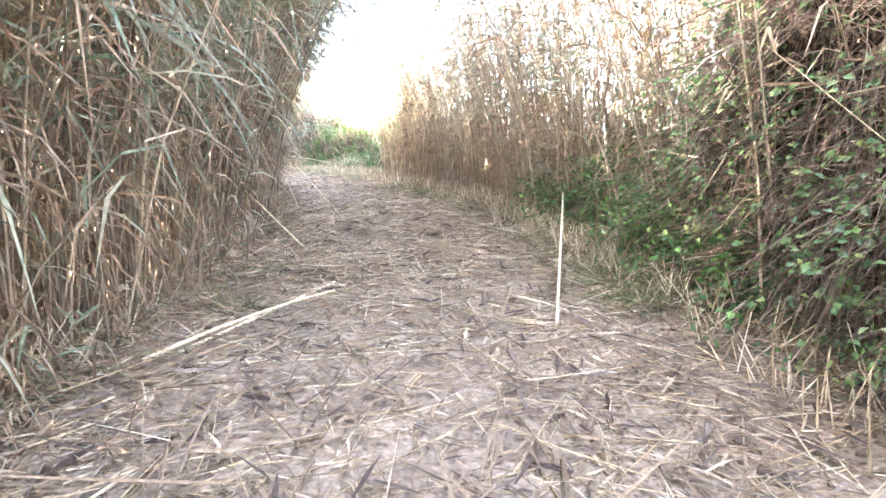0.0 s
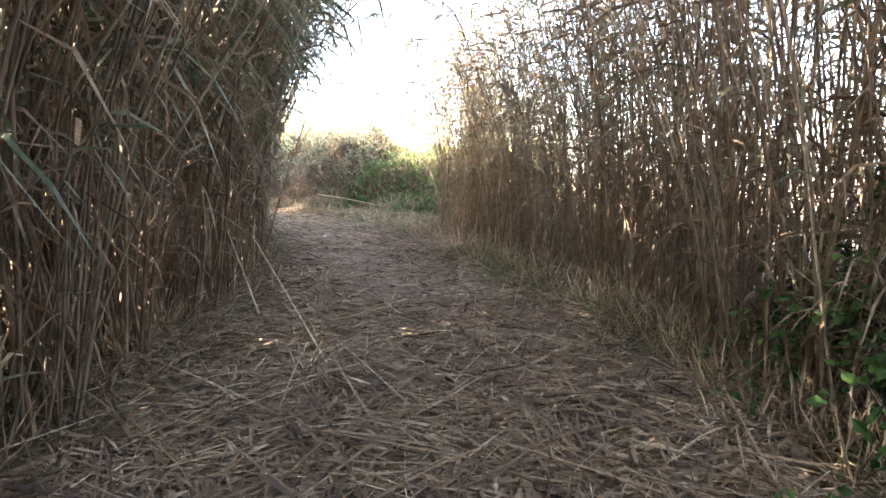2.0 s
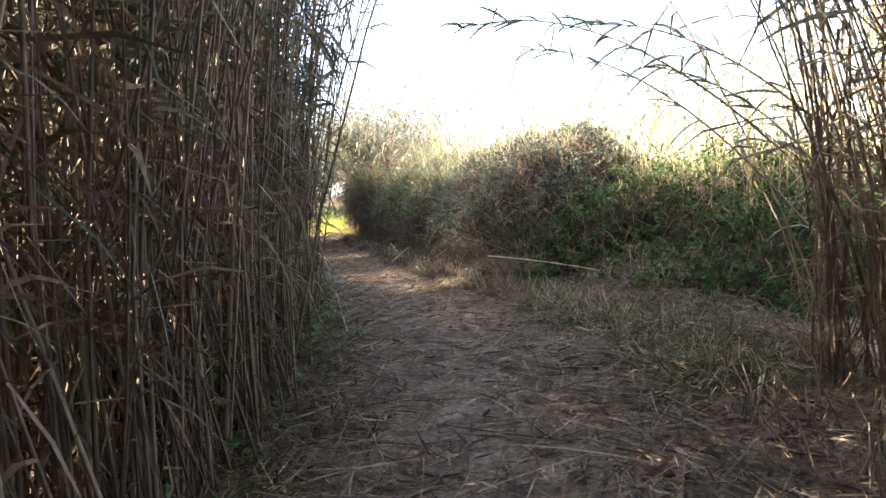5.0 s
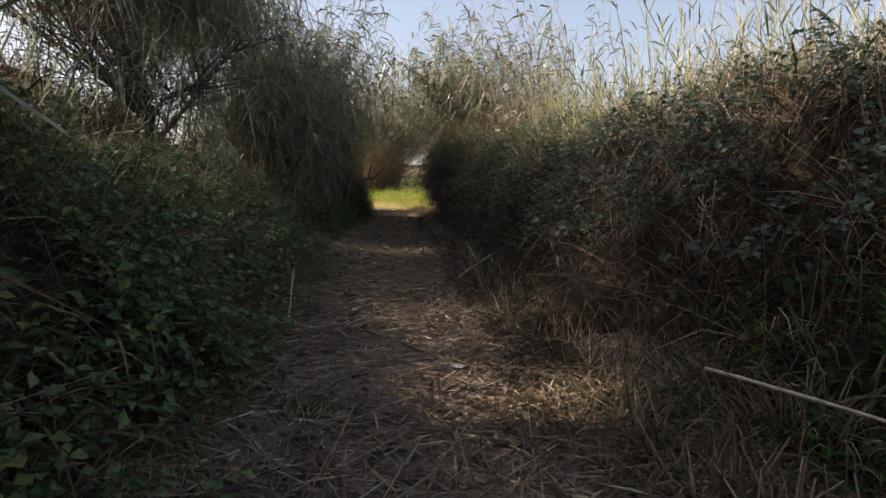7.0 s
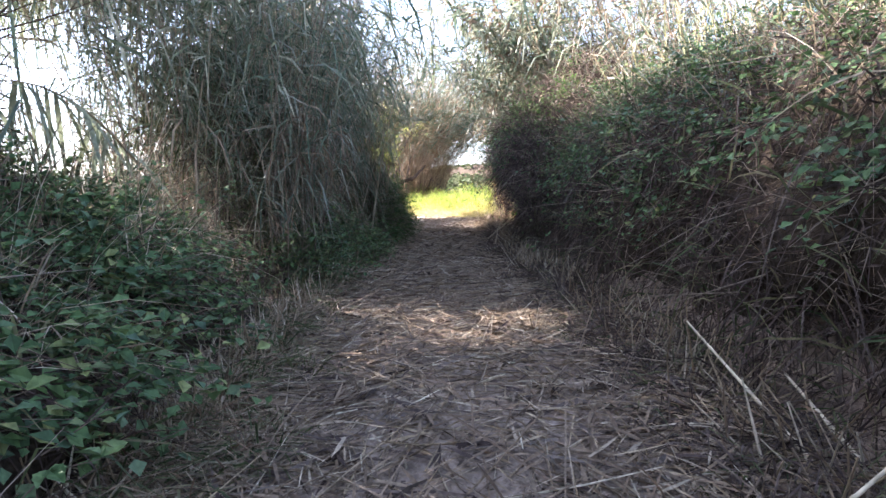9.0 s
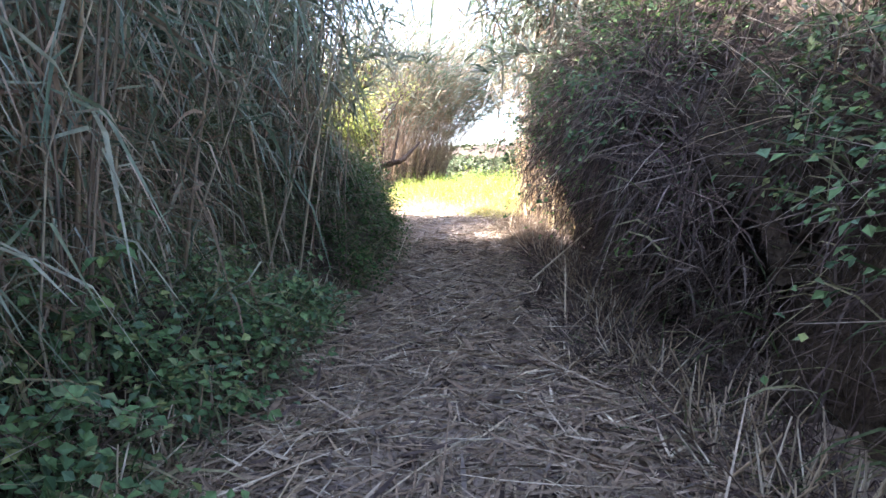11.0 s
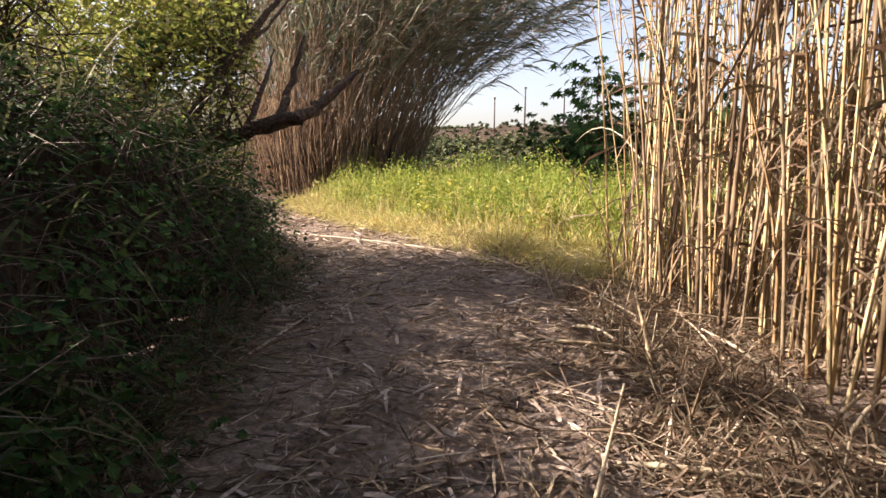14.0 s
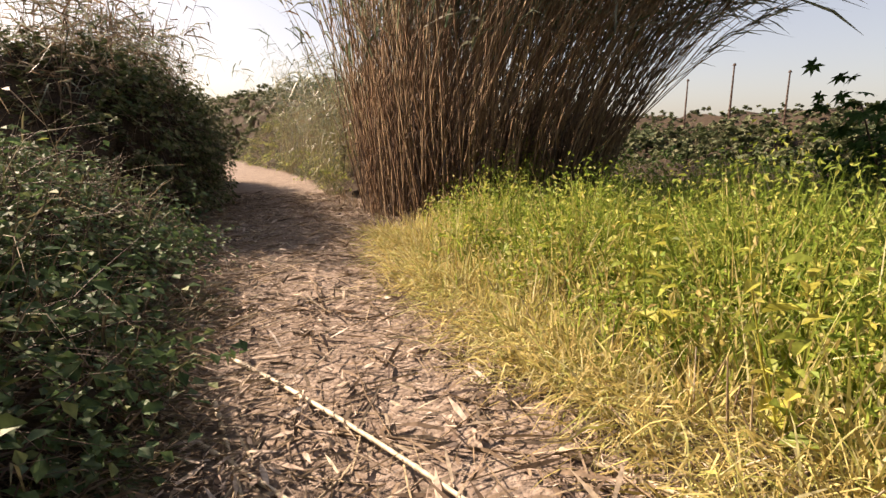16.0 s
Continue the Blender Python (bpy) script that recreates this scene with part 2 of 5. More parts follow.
def off_trail(xy):
    """Distance in plan from the trodden line."""
    xy = np.asarray(xy, float)
    best = np.full(len(xy), 1e9)
    for q in _fine:
        best = np.minimum(best, (xy[:, 0] - q[0]) ** 2 + (xy[:, 1] - q[1]) ** 2)
    return np.sqrt(best)


def lumps(x, y, s=1.0):
    x, y = x / s, y / s
    return (np.sin(1.3 * x + 0.7 * y) + np.sin(2.1 * y - 0.9 * x + 1.3) + 0.6 * np.sin(3.7 * x + 2.9 * y + 0.4) + 0.5 * np.sin(5.3 * y - 4.1 * x)) / 3.1


# places on the verge that the sun reaches through gaps in the foliage: x, y, radius
SUN_PATCHES = [(-7.45, 20.05, 0.3), (-5.7, 18.9, 0.5), (-10.9, 23.3, 0.4), (-9.2, 22.0, 0.3), (-11.4, 21.4, 0.5)]
TO_SUN = np.array(to_sun)


def shades_patch(p):
    """Which points stand between the sun and one of the patches."""
    k = np.clip(p[:, 2], 0, None) / TO_SUN[2]
    gx, gy = p[:, 0] - TO_SUN[0] * k, p[:, 1] - TO_SUN[1] * k
    hit = np.zeros(len(p), bool)
    for x, y, r in SUN_PATCHES:
        hit |= ((gx - x) ** 2 + (gy - y) ** 2 < r * r) & (p[:, 2] > 0.9)
    return hit


# the bank beside the bend, with the thicket on it
BANK = np.array([(-1.6, 17.4), (-4.3, 18.4), (-6.4, 19.4), (-8.8, 21.9), (-11.3, 24.2), (-13.6, 26.8), (-15.4, 29.2)], float)


def along(poly, s):
    """Points and outward normals (to the right of the way) at fractions s of a polyline."""
    poly = vec(poly)
    seg = np.linalg.norm(np.diff(poly, axis=0), axis=1)
    acc = np.concatenate([[0], np.cumsum(seg)])
    s = s * acc[-1]
    k = np.clip(np.searchsorted(acc, s, side="right") - 1, 0, len(seg) - 1)
    w = ((s - acc[k]) / seg[k])[:, None]
    p = poly[k] * (1 - w) + poly[k + 1] * w
    t = unit(np.gradient(poly, axis=0))
    t = unit(t[k] * (1 - w) + t[k + 1] * w)
    return p, np.stack([t[:, 1], -t[:, 0]], 1), acc[-1]


def height(x, y):
    """The ground's height."""
    xy = np.stack([x, y], 1)
    d = off_trail(xy)
    z = 0.012 * lumps(x, y, 0.25) + 0.02 * lumps(x, y, 0.9) + 0.05 * np.clip(d - 1.0, 0, 1.5)
    p, nrm, _ = along(BANK, np.linspace(0, 1, 60))
    near = np.full(len(x), 1e9)
    depth = np.full(len(x), -1.0)
    for a, b in zip(p, nrm):
        q = (x - a[0]) ** 2 + (y - a[1]) ** 2
        m = q < near
        depth = np.where(m, (x - a[0]) * b[0] + (y - a[1]) * b[1], depth)
        near = np.minimum(near, q)
    rise = np.clip(depth / 0.9, 0, 1)
    fade = np.clip(1.5 - np.sqrt(near) / 5, 0, 1)
    return np.where(near < 60, z + 0.55 * rise * rise * (3 - 2 * rise) * fade, z)


def on_ground(xy, lift=0.0):
    xy = np.asarray(xy, float)
    return np.column_stack([xy, height(xy[:, 0], xy[:, 1]) + lift])


# ---- ground ----
def ground():
    far = [60, 90, 150, 300, 700, 2000]
    xs = np.array([-v - 36 for v in far[::-1]] + list(np.arange(-44, 10.01, 0.25)) + [v for v in far])
    ys = np.array([-v for v in far[::-1]] + list(np.arange(-8, 50.01, 0.25)) + [v + 20 for v in far])
    gx, gy = np.meshgrid(xs, ys)
    x, y = gx.ravel(), gy.ravel()
    z = height(x, y)
    n, m = len(ys), len(xs)
    i, j = np.meshgrid(np.arange(n - 1), np.arange(m - 1), indexing="ij")
    a = (i * m + j).ravel()
    part("ground", [(np.column_stack([x, y, z]), np.stack([a, a + 1, a + m + 1, a + m], 1))], M_EARTH, smooth=True)
    tagged(bpy.data.objects["ground"], "trodden brown earth track and bank", "ground", kind="structure")


ground()


# ---- giant reed thickets ----
def clear_of_trail(p, d, length, bend, room):
    """Which rods keep out of the walker's way, below 2.3 m."""
    ok = np.ones(len(p), bool)
    for u in (0, 0.25, 0.5, 0.75, 1):
        c = p + unit(d) * (np.broadcast_to(length, (len(p),)) * u)[:, None] + vec(bend) * u * u
        ok &= (off_trail(c[:, :2]) > room) | (c[:, 2] > 2.3)
        ok &= ~shades_patch(c)
    return ok


def node_cane(h, r, g):
    """A single reed cane with swollen joints, root at the origin."""
    gaps = np.arange(0.12, h, 0.3)
    zs = [0.0]
    rs = [r]
    for q in gaps:
        k = r * (1 - 0.6 * q / h)
        zs += [q - 0.012, q, q + 0.012]
        rs += [k, k * 1.28, k]
    zs.append(h)
    rs.append(r * 0.3)
    zs, rs = vec(zs), vec(rs)
    bx, by = g.normal(0, 0.22, 2)
    th = np.arange(5) * 2 * np.pi / 5
    u = zs / h
    v = np.stack([np.stack([bx * u ** 2 + rs * np.cos(t), by * u ** 2 + rs * np.sin(t), zs], 1) for t in th], 1)
    i, j = np.meshgrid(np.arange(len(zs) - 1), np.arange(5), indexing="ij")
    f = np.stack([i * 5 + j, i * 5 + (j + 1) % 5, (i + 1) * 5 + (j + 1) % 5, (i + 1) * 5 + j], -1).reshape(-1, 4)
    return v.reshape(-1, 3), f, (bx, by)


g_near = np.random.default_rng(21)
CANES = []
for k in range(8):
    h, r = g_near.uniform(3.2, 4.8), g_near.uniform(0.008, 0.014)
    v, f, (bx, by) = node_cane(h, r, g_near)
    u = g_near.uniform(0.12, 0.95, 12)
    p = np.stack([bx * u ** 2, by * u ** 2, u * h], 1)
    d = np.column_stack([g_near.normal(0, 0.6, (12, 2)), g_near.uniform(0.2, 0.9, 12)])
    lv, lf = straps(p, d, g_near.uniform(0.25, 0.5, 12), g_near.uniform(0.012, 0.03, 12), g_near.uniform(0.4, 1.3, 12), 4, g_near)
    CANES.append((mesh_of("cane", [(v, f)], M_CANE_NEAR, True), mesh_of("blade_foliage", [(lv, lf)], M_HUSK)))


def thicket(name, label, poly, side, depth, per_m2, tall, lean=0.3, room=0.9, near=0, green=0.5, leaves=12, seed=1, rad=(0.006, 0.012),
            low_husk=10, spread=0.25, leaf_len=(0.3, 0.6), ahead=(0, 0), leaf_width=(0.009, 0.026), droop=(0.3, 1.3), hang=0.0, rag=0.22, green_low=0.08, wander=0.13, cane_mat=None):
    """A stand of giant reed behind a base line. side: 1 lies to the right of the line's way, -1 to the left."""
    g = np.random.default_rng(seed)
    _, _, total = along(poly, np.array([0.0]))
    n = int(total * depth * per_m2 * 0.72)
    leaves, low_husk = max(3, round(leaves * 0.7)), round(low_husk * 0.6)
    s = g.uniform(0, 1, n)
    b, nrm, _ = along(poly, s)
    o = depth * g.uniform(0, 1, n) ** 1.4 + rag * lumps(b[:, 0], b[:, 1], 0.3)
    p = on_ground(b + nrm * side * o[:, None], -0.02)
    h = g.uniform(*tall, n) * (0.9 + 0.12 * lumps(p[:, 0], p[:, 1], 0.6))
    short = g.uniform(0, 1, n) < 0.25
    h = np.where(short, h * g.uniform(0.25, 0.7, n), h)
    d = np.column_stack([g.normal(0, wander, (n, 2)), np.ones(n)])
    d[:, :2] += vec(ahead) * 0.3
    inward = -nrm * side
    bend = np.column_stack([inward * (lean * h * g.uniform(0.2, 1.0, n))[:, None] * 0.5 + g.normal(0, spread, (n, 2)) + vec(ahead) * 0.6, -g.uniform(0, 0.25, n)])
    ok = clear_of_trail(p, d, h, bend, room)
    p, d, h, bend, inward = p[ok], d[ok], h[ok], bend[ok], inward[ok]
    n = len(p)
    root = new(name)
    root.location = (*vec(poly).mean(0), 0)
    m = -vec(root.location)
    tagged(root, label, "reed thicket", "giant reed along the track")
    v, f = tubes(p, d, h, bend, g.uniform(*rad, n) * 1.08, 0.003, 3, 4)
    part("cane_mass", [(v + m, f)], cane_mat or M_CANE, root, kind="stuff", smooth=True)
    k = np.repeat(np.arange(n), leaves)
    u = g.uniform(0.12, 1.0, len(k)) ** 0.8
    lp = p[k] + unit(d)[k] * (h[k] * u)[:, None] + bend[k] * (u ** 2)[:, None]
    ld = np.column_stack([g.normal(0, 0.6, (len(k), 2)) + inward[k] * 0.08, g.uniform(0.0, 0.9, len(k)) - hang])
    isgreen = g.uniform(0, 1, len(k)) < green * np.clip((lp[:, 2] - 0.5) / 2.2, green_low, 1.0)
    ln, wd, dr = g.uniform(*leaf_len, len(k)), g.uniform(*leaf_width, len(k)), g.uniform(*droop, len(k))
    wd = 1.2 * wd * np.clip(0.4 + 0.3 * lp[:, 2], 0.45, 1.9)
    ln = ln * np.clip(0.55 + 0.25 * lp[:, 2], 0.55, 1)
    keep = ((off_trail(lp[:, :2] + ld[:, :2] * ln[:, None]) > room * 0.75) | (lp[:, 2] > 2.3)) & ~shades_patch(lp)
    for q, mat, nm in ((isgreen & keep, M_REEDLEAF, "green_foliage"), (~isgreen & keep, M_HUSK, "dead_leafage")):
        if q.any():
            v, f = straps(lp[q], ld[q], ln[q], wd[q], dr[q], 3 if mat is M_REEDLEAF and seed < 10 else 2, g)
            part(nm, [(v + m, f)], mat, root, kind="stuff")
    if low_husk:
        k = np.repeat(np.arange(n), low_husk)
        u = g.uniform(0.0, 0.4, len(k))
        lp = p[k] + unit(d)[k] * (h[k] * u)[:, None] + bend[k] * (u ** 2)[:, None]
        ld = np.column_stack([g.normal(0, 0.35, (len(k), 2)), g.normal(0.0, 0.9, len(k))])
        keep = (off_trail(lp[:, :2]) > room) & (lp[:, 2] > 0.12)
        v, f = straps(lp[keep], ld[keep], g.uniform(0.15, 0.4, keep.sum()), g.uniform(0.006, 0.017, keep.sum()), 0.6, 2, g)
        v[:, 2] = np.maximum(v[:, 2], 0.01)
        part("husk_skirt", [(v + m, f)], M_HUSK, root, kind="stuff")
    for _ in range(near):
        b, nrm, _ = along(poly, g.uniform(0, 1, 1))
        q = on_ground(b + nrm * side * g.uniform(-0.1, 0.45), -0.02)[0]
        tilt = -nrm[0] * side * g.uniform(-0.05, 0.12) + g.normal(0, 0.05, 2)
        if off_trail(q[None, :2])[0] < room + 0.15:
            continue
        stalk, blades = CANES[g.integers(len(CANES))]
        one = new("cane", stalk)
        one.parent = root
        one.matrix_basis = Matrix.Translation(Vector(q + m)) @ Vector((tilt[0], tilt[1], 1)).to_track_quat("Z", "Y").to_matrix().to_4x4() @ pose(0, 0, 0, 0, 0, g.uniform(0, 360))
        lf = new("blade_foliage", blades)
        lf.parent = one
        tagged(lf, kind="stuff")
    return root


DRY = "dense stand of dry brown giant reed canes beside the track"
thicket("giant_reed_thicket", DRY, [(-2.3, -5), (-2.1, 0), (-2.0, 3.6), (-2.15, 5.5)], -1, 2.9, 100, (5.2, 7.2), 0.8, seed=1, near=20, green=0.9, leaves=26, low_husk=16, green_low=0.3, hang=0.25, leaf_len=(0.35, 0.7))
thicket("giant_reed_thicket", DRY, [(-2.15, 5.5), (-2.5, 7.6), (-2.95, 9.6), (-3.6, 11.3)], -1, 2.6, 115, (5.4, 7.4), 1.05, seed=2, near=50, green=0.75, leaves=28, low_husk=20, green_low=0.15, hang=0.15)
thicket("giant_reed_thicket", DRY, [(-3.6, 11.3), (-4.4, 13.3), (-5.4, 14.6), (-6.0, 15.5)], -1, 2.8, 112, (4.8, 6.6), 0.4, seed=3, near=60, green=0.6, leaves=18, low_husk=16)
thicket("giant_reed_thicket", "tall reed canes with dark green leaves over a shaded verge", [(-6.7, 15.0), (-8.2, 16.4)], -1, 1.6, 60, (3.6, 5.6), 0.15, seed=4, near=10, green=0.8)
thicket("giant_reed_thicket", DRY, [(2.6, -5), (2.4, 0), (2.25, 3), (2.1, 5)], 1, 1.8, 90, (4.0, 5.6), 0.6, seed=5, near=20, green=0.45, leaves=16, low_husk=18)
thicket("giant_reed_thicket", DRY, [(2.1, 5), (1.8, 6.5), (1.25, 7.8), (0.95, 9.0)], 1, 1.7, 80, (3.8, 5.6), 0.75, seed=6, near=45, green=0.4, leaves=16, low_husk=26)
thicket("giant_reed_thicket", DRY, [(0.95, 9.0), (0.75, 10.5), (0.0, 12.2), (-0.9, 13.9), (-1.6, 15.4)], 1, 1.6, 100, (3.2, 4.8), 0.55, seed=7, near=40, green=0.3, leaves=16, low_husk=24)


SHOOTS = "young green reed shoots at the thicket's foot"
thicket("giant_reed_thicket", "shaded reeds standing deeper behind the track", [(4.0, -4), (3.9, 3), (3.2, 7.5), (2.5, 10.5)], 1, 1.4, 50, (3.2, 5.4), 0.0, seed=48, green=0.4, leaves=14, low_husk=6)
thicket("reed_shoots", SHOOTS, [(2.0, 4.6), (1.7, 6.5), (1.1, 7.9), (0.75, 9.4)], 1, 0.5, 22, (0.4, 1.4), 0.3, seed=8, green=6, leaves=9, low_husk=0, leaf_width=(0.016, 0.034), leaf_len=(0.25, 0.45))
thicket("reed_shoots", SHOOTS, [(-1.75, 1.0), (-1.75, 4.2), (-2.1, 6.0)], -1, 0.5, 30, (0.3, 1.3), 0.3, seed=9, green=6, leaves=9, low_husk=0, leaf_width=(0.016, 0.034), leaf_len=(0.25, 0.45))
thicket("arching_reeds", "leafy reeds arching high over the bend", [(-0.6, 14.6), (-1.2, 16.0)], 1, 0.5, 22, (4.2, 5.6), 1.0, seed=10, green=0.8, leaves=14, low_husk=0)


# ---- thicket mounds: a dark core that paints the shade under leaves and dead stems ----
def mound_points(poly, side, prof, n, g, inset=0.0, shear=(0, 0), blunt=1.0):
    prof = vec(prof)
    seg = np.linalg.norm(np.diff(prof, axis=0), axis=1)
    acc = np.concatenate([[0], np.cumsum(seg)]) / seg.sum()
    s, v = g.uniform(0, 1, n), g.uniform(0, 1, n)
    return mound_at(poly, side, prof, acc, s, v, inset, shear, blunt)


def mound_at(poly, side, prof, acc, s, v, inset, shear=(0, 0), blunt=1.0):
    b, nrm, total = along(poly, s)
    ends = np.sqrt(np.clip(np.minimum(s, 1 - s) * total / blunt, 0.0, 1))
    o, z = np.interp(v, acc, prof[:, 0]), np.interp(v, acc, prof[:, 1])
    do = np.interp(v + 0.02, acc, prof[:, 0]) - np.interp(v - 0.02, acc, prof[:, 0])
    dz = np.interp(v + 0.02, acc, prof[:, 1]) - np.interp(v - 0.02, acc, prof[:, 1])
    out = unit(np.stack([-dz, do], 1))
    wob = 0.2 * lumps(b[:, 0] + z, b[:, 1] + o, 0.22) + 0.24 * lumps(b[:, 0] - o, b[:, 1] + z, 0.7)
    o, z = o + out[:, 0] * (wob - inset), z * (1 + 0.12 * lumps(b[:, 0], b[:, 1], 0.8)) + out[:, 1] * (wob - inset)
    z = z * (0.35 + 0.65 * ends)
    xy = b + nrm * side * o[:, None] + vec(shear) * np.maximum(z - 0.4, 0)[:, None]
    normal = np.column_stack([nrm * side * out[:, :1], out[:, 1]])
    return np.column_stack([xy, np.maximum(z, 0.02) + height(xy[:, 0], xy[:, 1]) * 0.6]), normal


def mound(name, label, poly, side, prof, leaves=0, stems=0, husks=0, blades=0, seed=1, leaf_size=(0.035, 0.07), room=0.55, category="bush", core=True, leaf_from=0.0, husk_mat=None, leaf_mat=None, inset=0.24, straw=0, straw_from=0.55, shear=(0, 0), blunt=1.0):
    g = np.random.default_rng(seed)
    prof = vec(prof)
    seg = np.linalg.norm(np.diff(prof, axis=0), axis=1)
    acc = np.concatenate([[0], np.cumsum(seg)]) / seg.sum()
    leaves, stems, husks, blades = int(leaves * 0.62), int(stems * 0.36), int(husks * 0.6), int(blades * 0.45)
    leaf_size = (leaf_size[0] * 1.2, leaf_size[1] * 1.2)
    root = new(name)
    root.location = (*vec(poly).mean(0), 0)
    m = -vec(root.location)
    tagged(root, label, category)
    # added dark sheet inside the mound: stands in for inner shade, blocks light
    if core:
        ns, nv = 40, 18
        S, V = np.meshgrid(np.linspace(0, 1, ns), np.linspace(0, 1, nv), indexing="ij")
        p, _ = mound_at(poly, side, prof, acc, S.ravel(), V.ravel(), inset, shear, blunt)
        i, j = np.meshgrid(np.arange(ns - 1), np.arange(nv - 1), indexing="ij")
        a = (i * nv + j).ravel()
        part("shade_core", [(p + m, np.stack([a, a + 1, a + nv + 1, a + nv], 1))], M_SHADECORE, root, smooth=True)
    fits = lambda p: (off_trail(p[:, :2]) > room)
    if leaves:
        ns = leaves // 15
        p, nr = mound_points(poly, side, prof, ns, g, 0.0, shear, blunt)
        q = (p[:, 2] > leaf_from + 0.35 * lumps(p[:, 0], p[:, 1], 0.5)) & (lumps(p[:, 0] * 2, p[:, 1] * 2 + p[:, 2] * 3, 0.5) > -0.4)
        p, nr = p[q] - nr[q] * g.uniform(0.05, 0.3, q.sum())[:, None], nr[q]
        ns = len(p)
        d = unit(nr * 0.7 + g.normal(0, 0.55, (ns, 3)) + vec((0, 0, 0.55)))
        ln = g.uniform(0.25, 0.75, ns)
        bend = np.column_stack([nr[:, :2] * (0.2 * ln)[:, None] + g.normal(0, 0.06, (ns, 2)), -ln * g.uniform(0.2, 0.9, ns)])
        k = np.repeat(np.arange(ns), 15)
        u = g.uniform(0.2, 1.0, len(k))
        lp = p[k] + d[k] * (ln[k] * u)[:, None] + bend[k] * (u ** 2)[:, None] + g.normal(0, 0.03, (len(k), 3))
        ok = fits(lp) & (lp[:, 2] > 0.03)
        v, f = leaflets(lp[ok], nr[k][ok] * 0.6 + vec((0, 0, 0.8)), g.uniform(*leaf_size, ok.sum()), g, 0.7)
        part("foliage", [(v + m, f)], leaf_mat or M_BRAMBLE, root, kind="stuff")
        ok = fits(p + d * ln[:, None] + bend) & fits(p) & (np.arange(ns) % 3 == 0)
        v, f = tubes(p[ok], d[ok], ln[ok], bend[ok], 0.0028, 0.0012, 3, 2)
        part("runner_tangle", [(v + m, f)], M_TWIG, root, kind="stuff", smooth=True)
    if stems:
        p, nr = mound_points(poly, side, prof, stems, g, 0.0, shear, blunt)
        p = p - nr * 0.12
        d = nr * 0.35 + g.normal(0, 0.85, (stems, 3)) + vec((0, 0, 0.1))
        ln = g.uniform(0.25, 0.9, stems)
        bend = nr * g.uniform(0, 0.15, stems)[:, None] + np.column_stack([np.zeros((stems, 2)), -ln * g.uniform(0.1, 0.8, stems)])
        q = fits(p) & fits(p + unit(d) * ln[:, None] + bend) & (p[:, 2] + unit(d)[:, 2] * ln + bend[:, 2] > 0.03)
        v, f = tubes(p[q], d[q], ln[q], bend[q], g.uniform(0.002, 0.006, q.sum()), 0.0012, 3, 2)
        part("dead_stem_tangle", [(v + m, f)], M_TWIG, root, kind="stuff", smooth=True)
    if husks:
        p, nr = mound_points(poly, side, prof, husks, g, 0.0, shear, blunt)
        p = p - nr * g.uniform(0, 0.2, husks)[:, None]
        d = nr * 0.35 + g.normal(0, 0.7, (husks, 3)) + vec((0, 0, -0.35))
        ln = g.uniform(0.12, 0.42, husks)
        q = fits(p + unit(d) * ln[:, None]) & fits(p)
        v, f = straps(p[q], d[q], ln[q], g.uniform(0.005, 0.013, q.sum()), g.uniform(0.3, 1.0, q.sum()), 2, g)
        v[:, 2] = np.maximum(v[:, 2], 0.02)
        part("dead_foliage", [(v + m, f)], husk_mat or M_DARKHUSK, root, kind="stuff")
    if straw:
        p, nr = mound_points(poly, side, prof, straw * 2, g, 0.0, shear, blunt)
        p, nr = p[p[:, 2] > straw_from][:straw], nr[p[:, 2] > straw_from][:straw]
        n = len(p)
        p = p - nr * 0.1
        d = nr * 0.35 + g.normal(0, 0.45, (n, 3)) + vec((0, 0, 0.9))
        ln = g.uniform(0.25, 0.8, n)
        bend = np.column_stack([nr[:, :2] * 0.15 + g.normal(0, 0.1, (n, 2)), -ln * g.uniform(0.0, 0.9, n)])
        q = fits(p + unit(d) * ln[:, None] + bend) & fits(p) & ~shades_patch(p + unit(d) * ln[:, None])
        v, f = straps(p[q], d[q], ln[q], g.uniform(0.004, 0.011, q.sum()), g.uniform(0.2, 1.2, q.sum()), 3, g)
        v2, f2 = tubes(p[q][::3], d[q][::3], ln[q][::3] * 1.25, bend[q][::3], 0.003, 0.0015, 3, 3)
        part("dry_grass", [(v + m, f)], M_STRAW, root, kind="stuff")
        part("dry_stalk_mass", [(v2 + m, f2)], M_STRAW, root, kind="stuff", smooth=True)
    if blades:
        p, nr = mound_points(poly, side, prof, blades, g, 0.0, shear, blunt)
        d = nr * 0.5 + g.normal(0, 0.4, (blades, 3)) + vec((0, 0, 0.7))
        ln = g.uniform(0.2, 0.6, blades)
        q = fits(p + unit(d) * ln[:, None]) & fits(p)
        v, f = straps(p[q], d[q], ln[q], g.uniform(0.006, 0.016, q.sum()), g.uniform(0.3, 1.1, q.sum()), 3, g)
        v[:, 2] = np.maximum(v[:, 2], 0.02)
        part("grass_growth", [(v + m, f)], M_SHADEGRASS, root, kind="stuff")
    return root


LOW = [(0, 0), (0.15, 0.35), (0.5, 0.8), (1.0, 1.15), (1.8, 1.4), (3.0, 1.5)]
TALL = [(0.15, 0), (0.1, 0.5), (0.2, 1.0), (0.45, 1.45), (1.0, 1.75), (2.2, 1.95), (3.0, 1.9)]
OVER = [(0.0, 0), (0.25, 0.6), (0.2, 1.1), (-0.2, 1.45), (-0.3, 1.8), (-0.1, 2.3), (0.6, 2.7), (2.0, 2.8)]
